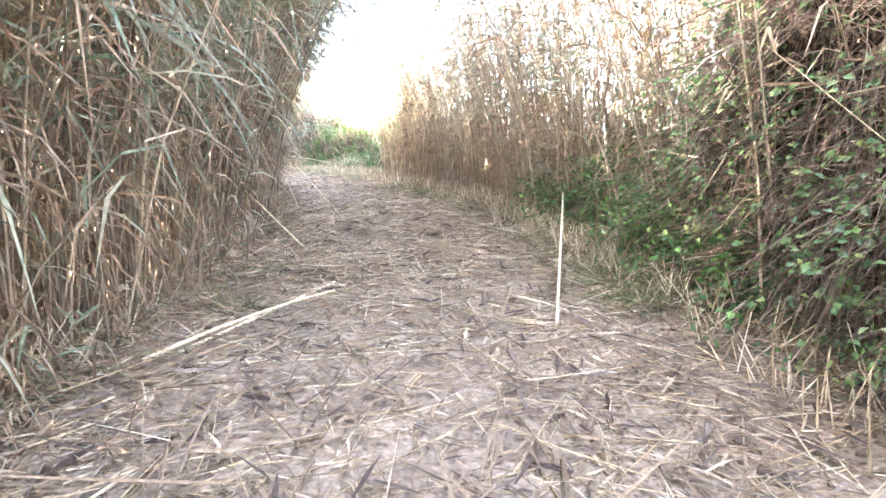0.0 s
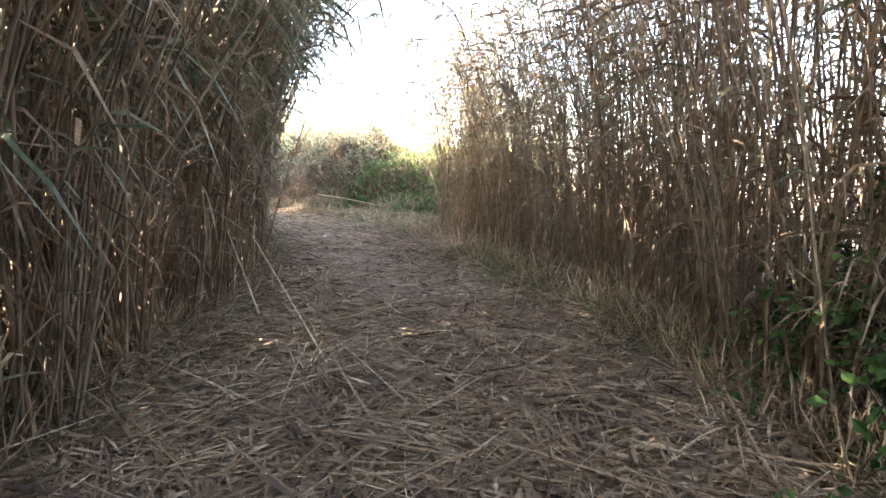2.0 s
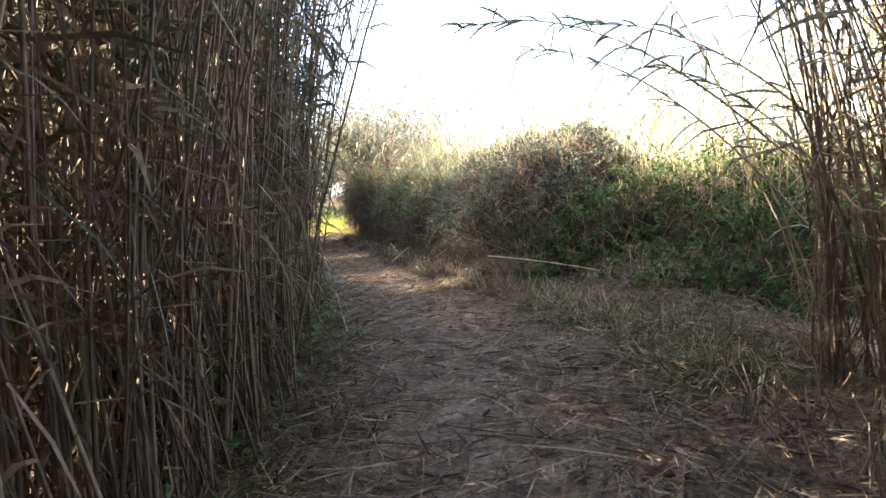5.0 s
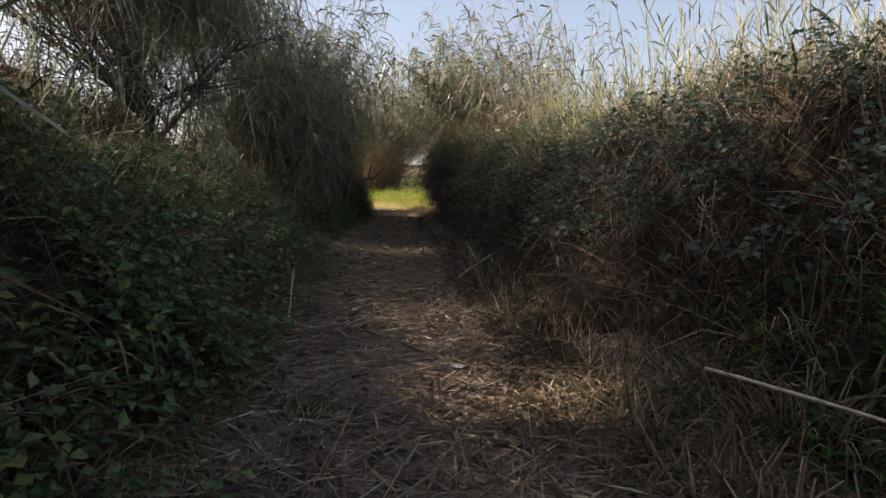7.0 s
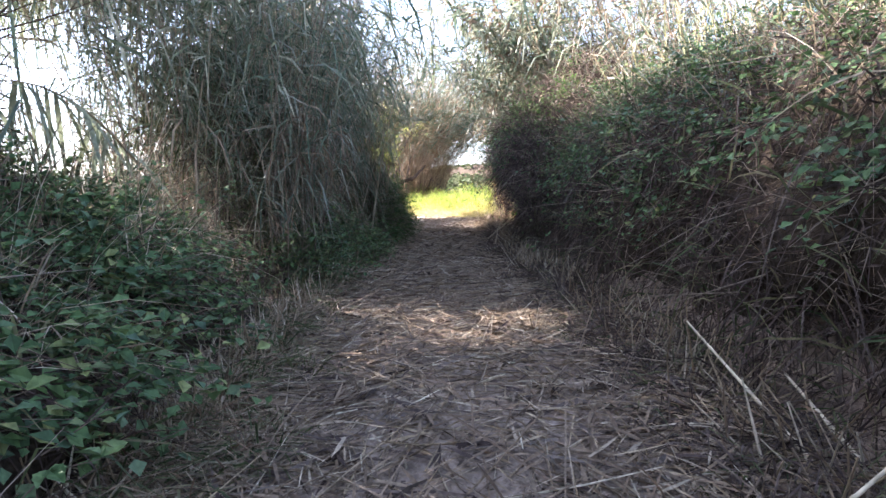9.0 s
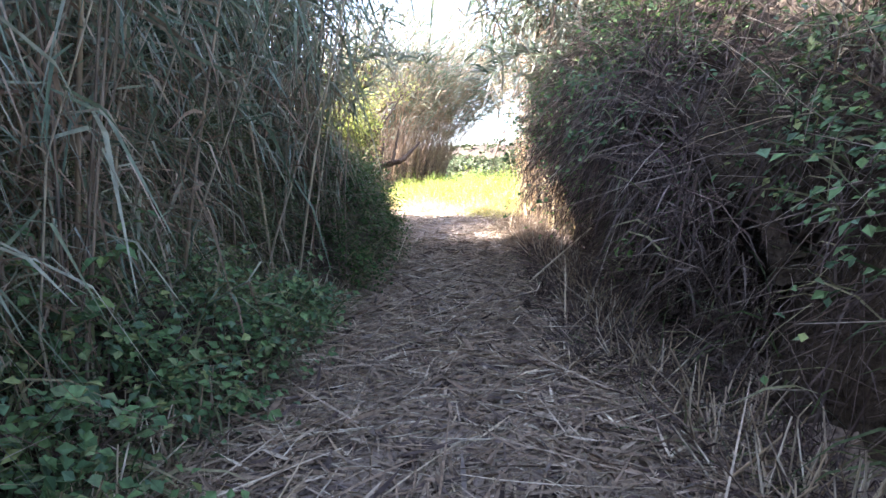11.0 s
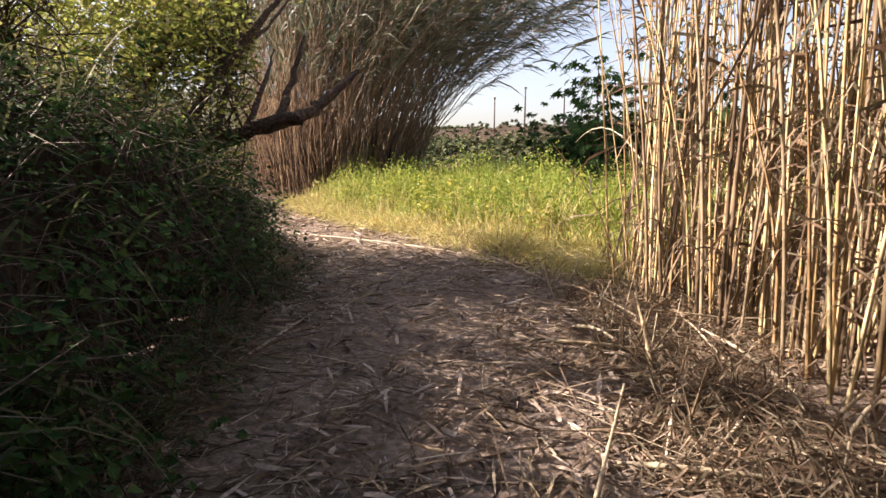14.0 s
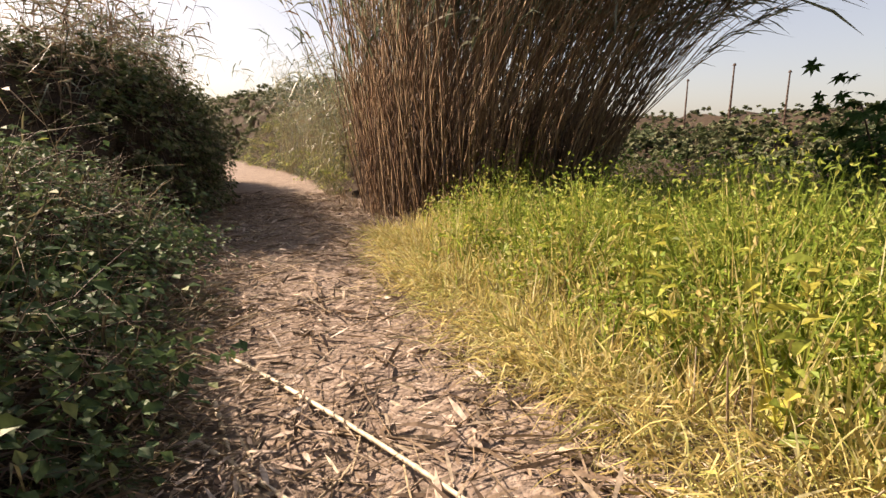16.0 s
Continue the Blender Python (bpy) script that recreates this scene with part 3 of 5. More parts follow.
mound("bramble_bush", "dark green bramble hummock with dead stems beside the track", [(-7.2, 16.7), (-8.9, 18.3), (-10.2, 19.4), (-12.0, 20.9), (-13.6, 22.4)], -1, LOW,
      leaves=84000, stems=9000, husks=4000, blades=6000, seed=11, leaf_size=(0.036, 0.075), straw=3600, leaf_from=0.4)
mound("verge_bush", "dark green bush and rank grass under the reeds", [(-4.3, 12.9), (-5.2, 14.3), (-5.9, 15.3), (-6.9, 16.3), (-8.4, 17.8)], -1,
      [(0, 0), (0.15, 0.5), (0.4, 1.0), (0.8, 1.4), (1.6, 1.7)], leaves=34000, stems=2000, husks=2500, blades=9000, seed=25)
# the darker leaf tone stands in for shade on this end of the bank
mound("bramble_bank", "tangled bramble and dead reed on the bank", [(-1.4, 16.6), (-2.6, 17.6), (-4.3, 18.3), (-5.6, 18.9)], 1,
      [(0, 0), (0.4, 0.3), (1.0, 0.7), (1.6, 1.0), (2.4, 1.2), (3.4, 1.25)], leaves=42000, stems=2500, husks=9000, blades=5000, seed=12, leaf_from=0.0, leaf_mat=M_DARKLEAF, straw=1000, straw_from=0.3)
mound("bramble_bank", "tangled bramble and dead reed on the bank", [(-4.6, 18.4), (-6.6, 19.5), (-7.9, 20.8), (-10.2, 23.3)], 1,
      [(0, 0), (0.3, 0.4), (0.7, 0.95), (1.1, 1.45), (1.8, 1.9), (3.0, 2.0)], leaves=46000, stems=8000, husks=15000, blades=4000, seed=13, leaf_from=1.0, straw=2200, leaf_mat=M_BLUE)
mound("bramble_bank", "hanging dead stems under a green bramble crown", [(-8.4, 21.5), (-11.4, 24.3), (-14.2, 27.4)], 1, TALL,
      leaves=60000, stems=7000, husks=15000, blades=4000, seed=14, leaf_from=1.0, straw=900, straw_from=1.5, leaf_size=(0.03, 0.06))
mound("bramble_overhang", "dark overhanging thicket of dead stems and bramble", [(-13.0, 26.0), (-14.2, 27.5), (-15.2, 28.7), (-16.2, 29.75)], 1, OVER,
      leaves=34000, stems=14000, husks=26000, blades=1500, seed=15, leaf_from=1.35, inset=0.5, leaf_size=(0.025, 0.05), shear=(-0.4, 0.3), blunt=0.7)
# both mixed bushes take the dark leaf tone in place of deep shade
mound("mixed_bush", "dark leafy bush at the mouth of the tunnel", [(-16.6, 26.3), (-18.2, 27.9), (-19.2, 28.9)], -1,
      [(0, 0), (0.1, 0.55), (0.25, 1.05), (0.6, 1.45), (1.2, 1.7), (2.4, 1.7)], leaves=36000, stems=3500, husks=3500, blades=4000, seed=16, leaf_size=(0.022, 0.045), leaf_mat=M_DARKLEAF)
mound("mixed_bush", "low dark bush under the crooked tree", [(-18.8, 28.5), (-20.2, 29.8), (-21.2, 30.8), (-22.0, 31.4)], -1,
      [(0, 0), (0.1, 0.55), (0.2, 1.0), (0.5, 1.35), (1.2, 1.6), (2.4, 1.65)], leaves=36000, stems=3000, husks=3000, blades=2500, seed=27, leaf_size=(0.022, 0.045), leaf_mat=M_DARKLEAF)
mound("bramble_bush", "small leafy bramble at the foot of the drooping reeds", [(-13.6, 22.6), (-14.5, 23.7), (-15.4, 24.8), (-16.0, 25.6)], -1,
      [(0, 0), (0.08, 0.3), (0.25, 0.55), (0.6, 0.7)], leaves=15000, stems=600, husks=600, blades=2500, seed=29, leaf_size=(0.03, 0.062), room=0.62)
mound("reed_undergrowth", "dense dead leaf mass inside the drooping reeds", [(-14.0, 22.6), (-15.4, 24.2), (-16.6, 25.8), (-17.6, 26.8)], -1,
      [(0.55, 0), (0.5, 1.0), (0.6, 2.0), (0.95, 2.7), (1.8, 3.1)], husks=16000, blades=24000, seed=28, core=False)
mound("bramble_bush", "low bramble with dry twigs at the sunny bend", [(-22.4, 31.7), (-24.0, 32.1), (-25.6, 32.3), (-28.0, 32.8)], -1,
      [(0, 0), (0.2, 0.35), (0.6, 0.7), (1.2, 0.95), (2.4, 1.0)], leaves=40000, stems=5000, husks=5000, blades=1500, seed=17, leaf_size=(0.03, 0.066), straw=400, straw_from=0.3)
mound("tall_bush", "dark evergreen thicket beyond the bend", [(-28.4, 32.2), (-29.6, 33.1), (-31.2, 33.5), (-33.5, 33.9), (-38, 34.8)], -1,
      [(0, 0), (0.05, 0.8), (0.1, 1.5), (0.45, 2.0), (2.5, 2.2)], leaves=40000, stems=3000, husks=6000, seed=18, leaf_size=(0.05, 0.1), leaf_mat=M_FAR)
mound("sunlit_bush", "yellow-green reed bush where the track turns", [(-31.4, 35.9), (-35, 36.7), (-40, 37.4), (-48, 37.6)], 1,
      [(0, 0), (0.3, 0.5), (0.7, 1.2), (1.4, 2.0), (3.0, 2.4)], leaves=14000, stems=1500, husks=8000, blades=22000, seed=19, husk_mat=M_HUSK, leaf_mat=M_YELLOWLEAF, leaf_size=(0.05, 0.1), straw=4000)
mound("scrub_hedge", "olive scrub far along the track", [(-42, 39.5), (-52, 38.0), (-62, 36.6), (-74, 33)], 1,
      [(0, 0), (0.4, 1.2), (1, 2.4), (2, 3.4), (5, 4.2)], leaves=26000, stems=600, husks=3000, blades=16000, seed=404, leaf_size=(0.12, 0.26), leaf_mat=M_FAR, husk_mat=M_HUSK)
mound("brown_bush", "dry brown and olive scrub behind the bramble hummock", [(-9.0, 15.6), (-11.5, 17.6), (-13.5, 19.2), (-15.2, 21.0)], -1,
      [(0, 0.6), (0.2, 1.4), (0.5, 2.0), (1.2, 2.4), (2.4, 2.4)], leaves=12000, stems=5000, husks=14000, blades=6000, seed=20, husk_mat=M_HUSK)
mound("blue_green_shrub", "soft blue-green shrub on top of the bank", [(-9.0, 23.3), (-10.6, 24.8), (-12.4, 26.6)], 1,
      [(0, 0.9), (0.1, 1.4), (0.4, 1.9), (1.0, 2.3), (2.0, 2.3)], leaves=26000, stems=1500, husks=600, blades=0, seed=23, core=False, leaf_size=(0.025, 0.05), leaf_mat=M_BLUE)

mound("leafy_crown", "bright green leafy crown on the shaded bank", [(-13.4, 26.7), (-14.4, 27.7), (-15.3, 28.7)], 1,
      [(-0.05, 1.45), (0.0, 1.75), (0.3, 2.05), (0.9, 2.2)], leaves=16000, seed=30, core=False, leaf_size=(0.03, 0.055), leaf_mat=M_FRESHLEAF)
mound("verge_bush", "low dark green bush among the reed canes", [(2.1, 3.4), (1.9, 5.2), (1.6, 6.8), (1.2, 8.0)], 1,
      [(0.1, 0), (0.0, 0.45), (0.15, 0.85), (0.5, 1.2)], leaves=20000, stems=3000, seed=33, core=False, leaf_size=(0.035, 0.065), leaf_mat=M_DARKLEAF, room=1.0)
mound("dark_shrub", "dark leafy shrub tangled into the reeds", [(2.3, 0.2), (2.1, 2.0), (2.0, 3.6), (2.1, 5.0)], 1,
      [(0.2, 0), (0.1, 0.7), (0.0, 1.4), (0.05, 2.2), (0.3, 3.2), (0.9, 4.0)], leaves=38000, stems=16000, husks=9000, seed=24, leaf_size=(0.025, 0.05))

def hanging_grass(label, poly, side, prof, n, seed, mat, low=0.7):
    """Dead blades hanging down the face of a bank."""
    g = np.random.default_rng(seed)
    root = new("hanging_grass")
    root.location = (*vec(poly).mean(0), 0)
    m = -vec(root.location)
    tagged(root, label, "dead grass", kind="stuff")
    p, nr = mound_points(poly, side, prof, n, g)
    q = (p[:, 2] > low) & (lumps(p[:, 0] * 2, p[:, 1] * 2, 0.35) > -0.3)
    p, nr = p[q], nr[q]
    n = len(p)
    d = nr * 0.7 + g.normal(0, 0.75, (n, 3)) + vec((0, 0, 0.2))
    ln = g.uniform(0.2, 0.65, n)
    q = off_trail(p[:, :2] + unit(d)[:, :2] * ln[:, None]) > 0.7
    v, f = straps(p[q], d[q], ln[q], g.uniform(0.005, 0.013, q.sum()), g.uniform(0.9, 1.8, q.sum()), 4, g)
    v[:, 2] = np.maximum(v[:, 2], height(v[:, 0], v[:, 1]) + 0.01)
    part("dead_blade_mass", [(v + m, f)], mat, root, kind="stuff")


HANGS = "grey-brown dead grass hanging down the bank"
# blades under bank and overhang carry their shade in the dark leaf tone
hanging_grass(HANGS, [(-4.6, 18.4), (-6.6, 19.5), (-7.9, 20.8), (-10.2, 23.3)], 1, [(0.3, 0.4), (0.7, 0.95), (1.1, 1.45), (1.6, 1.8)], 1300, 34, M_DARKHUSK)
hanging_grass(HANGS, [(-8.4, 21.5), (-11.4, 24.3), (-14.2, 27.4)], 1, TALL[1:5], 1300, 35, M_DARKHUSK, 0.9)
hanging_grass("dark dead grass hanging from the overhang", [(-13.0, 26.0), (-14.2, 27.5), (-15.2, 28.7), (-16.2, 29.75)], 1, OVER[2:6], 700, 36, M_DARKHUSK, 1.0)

# reed behind and above the mounds
BACK = "sunlit reed canes rising behind the bank"
thicket("giant_reed_thicket", BACK, [(-0.2, 17.4), (-3.2, 20.2), (-6.0, 21.8), (-9.2, 24.6), (-12.0, 27.6)], 1, 3.2, 46, (2.2, 3.7), 0.0, seed=31, green=1.1, green_low=0.5, low_husk=3, leaves=15, cane_mat=M_OLIVECANE, droop=(0.05, 0.55), leaf_len=(0.18, 0.42), leaf_width=(0.006, 0.018), wander=0.2, hang=-0.9)
thicket("giant_reed_thicket", "pale sunlit reeds behind the overhang", [(-11.5, 27.4), (-14.2, 30.0), (-16.4, 32.2)], 1, 2.4, 42, (3.8, 6.4), 0.75, seed=39, green=0.7, low_husk=2, leaves=26, spread=0.5, droop=(0.6, 1.7))
thicket("arching_reeds", "feathery reeds leaning over the mouth of the tunnel", [(-14.6, 29.0), (-16.6, 30.8)], 1, 0.9, 110, (3.8, 6.0), 1.15, seed=50, green=0.85, leaves=60, low_husk=0, droop=(0.6, 1.7), spread=0.5, leaf_width=(0.014, 0.034), leaf_len=(0.35, 0.75))
thicket("giant_reed_thicket", "thin olive reeds behind the bramble hummock", [(-9.6, 15.6), (-12.8, 18.2), (-15.2, 20.6)], -1, 1.6, 30, (2.2, 4.2), 0.0, seed=40, green=0.6, low_husk=2, leaves=16)
thicket("giant_reed_thicket", "drooping leafy reed wall over the track", [(-14.0, 22.6), (-15.4, 24.2), (-16.6, 25.8), (-17.6, 26.8)], -1, 2.8, 62, (2.8, 6.0), 0.3, seed=32, green=1.0, rag=0.5,
        leaves=50, near=24, leaf_len=(0.25, 0.65), droop=(0.6, 1.7), hang=0.15, leaf_width=(0.009, 0.024), spread=0.55, green_low=0.6)
thicket("giant_reed_thicket", "sunlit straw-coloured canes at the clearing", [(-15.9, 29.75), (-16.8, 30.85), (-17.9, 31.85), (-18.9, 32.4), (-19.5, 33.3)], 1, 1.9, 62, (3.2, 4.6), 0.05, seed=33, green=0.15, near=90, wander=0.06, cane_mat=M_GOLDCANE,
        leaves=6, low_husk=22, rad=(0.007, 0.013))
thicket("giant_reed_thicket", "reed behind the bush on the shaded side", [(-17.4, 25.2), (-20.0, 27.8), (-20.9, 28.5)], -1, 2.6, 100, (5.0, 7.0), 0.1, seed=34, green=0.6, low_husk=5, leaves=22)
thicket("giant_reed_thicket", "reeds closing the track behind the walker", [(-2.5, -5.0), (2.8, -5.0)], 1, 1.5, 60, (3.8, 5.0), 0.0, seed=35, green=0.4, low_husk=3)
thicket("giant_reed_thicket", "reed canes behind the dark bush", [(-29.4, 31.9), (-31.0, 32.6), (-34.0, 33.2), (-37.5, 33.9)], -1, 1.3, 55, (2.8, 4.2), 0.1, seed=36, green=0.45, low_husk=3, leaves=32)
thicket("giant_reed_thicket", "olive reed tops above the far bush", [(-31.9, 36.1), (-35, 36.9), (-41, 37.6)], 1, 1.8, 36, (2.2, 4.2), 0.3, seed=37, green=1.1, green_low=0.6, low_husk=0, leaves=24, wander=0.25, spread=0.6, cane_mat=M_OLIVECANE)
thicket("giant_reed_thicket", "low brown reeds behind the sunny bramble", [(-23.2, 30.3), (-25, 30.6), (-27, 30.9)], -1, 1.2, 60, (1.3, 2.0), 0.0, seed=38, green=0.4, low_husk=3, leaves=22)


def fan_clump(name, label, centre, radius, n, tall, sweep, seed):
    """A big reed clump whose canes fan out and sweep over to one side, with feathery heads."""
    g = np.random.default_rng(seed)
    a, r = g.uniform(0, 2 * np.pi, n), radius * np.sqrt(g.uniform(0, 1, n))
    o = np.stack([np.cos(a) * r, np.sin(a) * r * 0.8], 1)
    p = on_ground(vec(centre) + o, -0.02)
    h = g.uniform(*tall, n)
    out = o / radius
    d = np.column_stack([out * 0.2 + g.normal(0, 0.09, (n, 2)), np.ones(n)])
    w = g.uniform(0, 1, n)[:, None] ** 1.5
    bend = np.column_stack([out * (0.8 * h)[:, None] * 0.22 + vec(sweep) * w * (h * 0.55)[:, None] + g.normal(0, 0.35, (n, 2)), -h * (0.02 + 0.22 * w[:, 0])])
    root = new(name)
    root.location = (*centre, 0)
    m = -vec(root.location)
    tagged(root, label, "reed clump")
    v, f = tubes(p, d, h, bend, g.uniform(0.007, 0.013, n), 0.003, 3, 5)
    part("cane_mass", [(v + m, f)], M_BROWNCANE, root, kind="stuff", smooth=True)
    k = np.repeat(np.arange(n), 17)
    u = g.uniform(0.2, 1.0, len(k)) ** 0.45
    lp = p[k] + unit(d)[k] * (h[k] * u)[:, None] + bend[k] * (u ** 2)[:, None]
    tang = unit(unit(d)[k] * h[k][:, None] + 2 * bend[k] * u[:, None])
    ld = tang + g.normal(0, 0.35, (len(k), 3))
    green = g.uniform(0, 1, len(k)) < 0.8
    for q, mat, nm in ((green, M_REEDLEAF, "green_foliage"), (~green, M_HUSK, "dead_leafage")):
        v, f = straps(lp[q], ld[q], g.uniform(0.3, 0.7, q.sum()), g.uniform(0.018, 0.045, q.sum()), g.uniform(0.1, 0.7, q.sum()), 2, g)
        part(nm, [(v + m, f)], mat, root, kind="stuff")
    k = np.repeat(np.arange(n), 8)
    u = g.uniform(0, 0.25, len(k))
    lp = p[k] + unit(d)[k] * (h[k] * u)[:, None]
    v, f = straps(lp, np.column_stack([g.normal(0, 0.4, (len(k), 2)), g.normal(0, 0.8, len(k))]), g.uniform(0.15, 0.4, len(k)), g.uniform(0.006, 0.015, len(k)), 0.6, 2, g)
    v[:, 2] = np.maximum(v[:, 2], 0.01)
    part("husk_skirt", [(v + m, f)], M_DARKHUSK, root, kind="stuff")


fan_clump("fan_reed_clump", "great fan of brown reed canes sweeping over the grass", (-28.5, 37.1), 2.1, 1350, (4.6, 8.0), (1.15, 0.8), 41)


# ---- clearing: sunlit grass ----
def in_poly(xy, poly):
    x, y = xy[:, 0], xy[:, 1]
    inside = np.zeros(len(xy), bool)
    j = len(poly) - 1
    for i in range(len(poly)):
        (xi, yi), (xj, yj) = poly[i], poly[j]
        cross = ((yi > y) != (yj > y)) & (x < (xj - xi) * (y - yi) / (yj - yi + 1e-12) + xi)
        inside ^= cross
        j = i
    return inside


def scatter(poly, n, g):
    poly = vec(poly)
    lo, hi = poly.min(0), poly.max(0)
    got = np.zeros((0, 2))
    while len(got) < n:
        q = g.uniform(lo, hi, (n * 2, 2))
        got = np.concatenate([got, q[in_poly(q, poly)]])
    return got[:n]


MEADOW = [(-18.9, 33.7), (-19.8, 33.7), (-20.8, 33.8), (-22.3, 34.0), (-23.4, 33.9), (-24.4, 34.15), (-25.8, 34.6), (-27.2, 35.2), (-27.6, 36.6), (-26.6, 39.5), (-22.5, 41.5), (-17.5, 38.5), (-18.6, 35)]
FRONT = np.array(MEADOW[1:8])


def meadow():
    g = np.random.default_rng(51)
    root = new("meadow_grass")
    root.location = (-23, 36, 0)
    m = -vec(root.location)
    tagged(root, "tall sunlit grass and weeds, green behind and yellowed in front", "grass", kind="stuff")
    xy = scatter(MEADOW, 66000, g)
    edge = np.full(len(xy), 9.0)
    fp, _, _ = along(FRONT, np.linspace(0, 1, 60))
    for q in fp:
        edge = np.minimum(edge, np.hypot(xy[:, 0] - q[0], xy[:, 1] - q[1]))
    thin = g.uniform(0, 1, len(xy)) < np.clip(1.35 - edge * 0.16, 0.25, 1)
    xy, edge = xy[thin], edge[thin]
    p = on_ground(xy, -0.01)
    n = len(p)
    tall = np.clip(0.35 + 0.5 * edge, 0.3, 0.9) * (1 + 0.3 * lumps(xy[:, 0], xy[:, 1], 0.3) + 0.25 * lumps(xy[:, 0], xy[:, 1], 0.9)) * g.uniform(0.5, 1.15, n)
    d = np.column_stack([g.normal(0, 0.28, (n, 2)), np.ones(n)])
    dry = g.uniform(0, 1, n) < np.clip(1.0 - edge * 0.72 + 0.35 * lumps(xy[:, 0], xy[:, 1], 0.6), 0.12, 0.95)
    for q, mat, nm in ((dry, M_DRYGRASS, "yellow_grass"), (~dry, M_GRASS, "green_grass")):
        v, f = straps(p[q], d[q], tall[q] * 1.08, g.uniform(0.007, 0.019, q.sum()), g.uniform(0.15, 0.8, q.sum()), 2, g)
        v[:, 2] = np.maximum(v[:, 2], 0)
        part(nm, [(v + m, f)], mat, root, kind="stuff")
    k = g.integers(0, n, 80000)
    k = k[edge[k] > 0.25]
    lp = p[k] + np.column_stack([g.normal(0, 0.05, (len(k), 2)), tall[k] * g.uniform(0.25, 0.95, len(k))])
    pick = lumps(lp[:, 0], lp[:, 1], 0.25) > -0.35
    lp = lp[pick]
    v, f = leaflets(lp, g.normal(0, 0.5, (len(lp), 3)) + vec((-0.1, -0.4, 0.6)), g.uniform(0.02, 0.072, len(lp)), g, 0.42)
    old = g.uniform(0, 1, len(lp)) < np.clip(0.5 - edge[k][pick] * 0.6, 0.02, 0.45)
    for q, mat, nm in ((old, M_DRYGRASS, "yellow_weed_foliage"), (~old, M_GRASS, "weed_foliage")):
        part(nm, [((v.reshape(-1, 4, 3)[q] + m).reshape(-1, 3), f[:2 * q.sum()])], mat, root, kind="stuff")


meadow()


# ---- floor litter ----
def litter(name, label, s0, s1, half, count, stalks, seed, bare=0.0, long=0, flakes=0, size=1.0, straws=2):
    """Dead leaves and broken stalks strewn along a stretch of the trail (fractions of its length)."""
    g = np.random.default_rng(seed)
    root = new(name)
    mid, _, _ = along(TRAIL, np.array([(s0 + s1) / 2]))
    root.location = (*mid[0], 0)
    m = -vec(root.location)
    tagged(root, label, "litter", kind="stuff")

    def spots(n, spread):
        s = g.uniform(s0, s1, n)
        b, nrm, _ = along(TRAIL, s)
        side = g.uniform(-1, 1, n) * spread
        keep = g.uniform(0, 1, n) > bare * np.exp(-(side / 0.45) ** 2)
        keep &= g.uniform(-1.2, 1, n) < 0.5 + lumps(b[:, 0] + side, b[:, 1] - side, 0.3)
        return (b + nrm * side[:, None])[keep]

    # where flakes lie, chips are paler and dark pieces fewer, to look sunlit
    for nm, n, ln, wd, mat, seg in (("leaf_litter", count, (0.04, 0.18), (0.006, 0.018), M_LITTER, 2), ("chip_litter", int(count * 1.3), (0.015, 0.07), (0.004, 0.013), M_FLAKE if flakes else M_LITTER, 1),
                                    ("straw_litter", count // straws, (0.06, 0.24), (0.004, 0.011), M_STRAW, 2), ("dark_litter", count // (12 if flakes else 6 if straws > 2 else 3), (0.05, 0.2), (0.008, 0.026), M_DARKHUSK, 2),
                                    ("flake_litter", flakes, (0.05, 0.16), (0.01, 0.024), M_FLAKE, 2),
                                    ("long_blade_scatter", long, (0.25, 0.7), (0.004, 0.009), M_LITTER, 4)):
        if not n:
            continue
        xy = spots(n, half)
        k = len(xy)
        a = g.uniform(0, 2 * np.pi, k)
        d = np.column_stack([np.cos(a), np.sin(a), g.normal(0.05, 0.16, k)])
        p = on_ground(xy, 0.012 + 0.02 * g.uniform(0, 1, 1)[0])
        p[:, 2] += g.uniform(0, 0.035, k)
        v, f = straps(p, d, g.uniform(*ln, k) * size, g.uniform(*wd, k) * size, g.uniform(-0.1, 0.25, k), seg, g, nm != "straw_litter")
        low = height(v[:, 0], v[:, 1]) + 0.004
        v[:, 2] = np.maximum(v[:, 2], low)
        part(nm, [(v + m, f)], mat, root, kind="stuff")
    xy = spots(stalks, half)
    k = len(xy)
    a = g.uniform(0, 2 * np.pi, k)
    d = np.column_stack([np.cos(a), np.sin(a), g.normal(0.03, 0.08, k)])
    v, f = tubes(on_ground(xy, 0.012), d, g.uniform(0.12, 0.75, k), np.column_stack([g.normal(0, 0.05, (k, 2)), g.uniform(-0.03, 0.03, k)]), g.uniform(0.0025, 0.008, k), 0.0025, 3, 2)
    v[:, 2] = np.maximum(v[:, 2], height(v[:, 0], v[:, 1]) + 0.002)
    part("broken_stalk_scatter", [(v + m, f)], M_STRAW, root, kind="stuff", smooth=True)
    # ragged upright stubs and small grass at the verges
    stalks = stalks // 2
    s = g.uniform(s0, s1, stalks)
    b, nrm, _ = along(TRAIL, s)
    o = np.sign(g.uniform(-1, 1, stalks)) * g.uniform(0.75, 1.0, stalks) * half
    p = on_ground(b + nrm * o[:, None], -0.01)
    q = off_trail(p[:, :2]) > 0.6
    p = p[q]
    k = len(p)
    v, f = tubes(p, np.column_stack([g.normal(0, 0.5, (k, 2)), np.ones(k)]), g.uniform(0.08, 0.4, k), np.zeros((k, 3)), g.uniform(0.003, 0.009, k), 0.003, 4, 1)
    part("stub_growth", [(v + m, f)], M_STRAW, root, kind="stuff", smooth=True)


STREWN = "dead reed leaves and broken stalks strewn over the track"
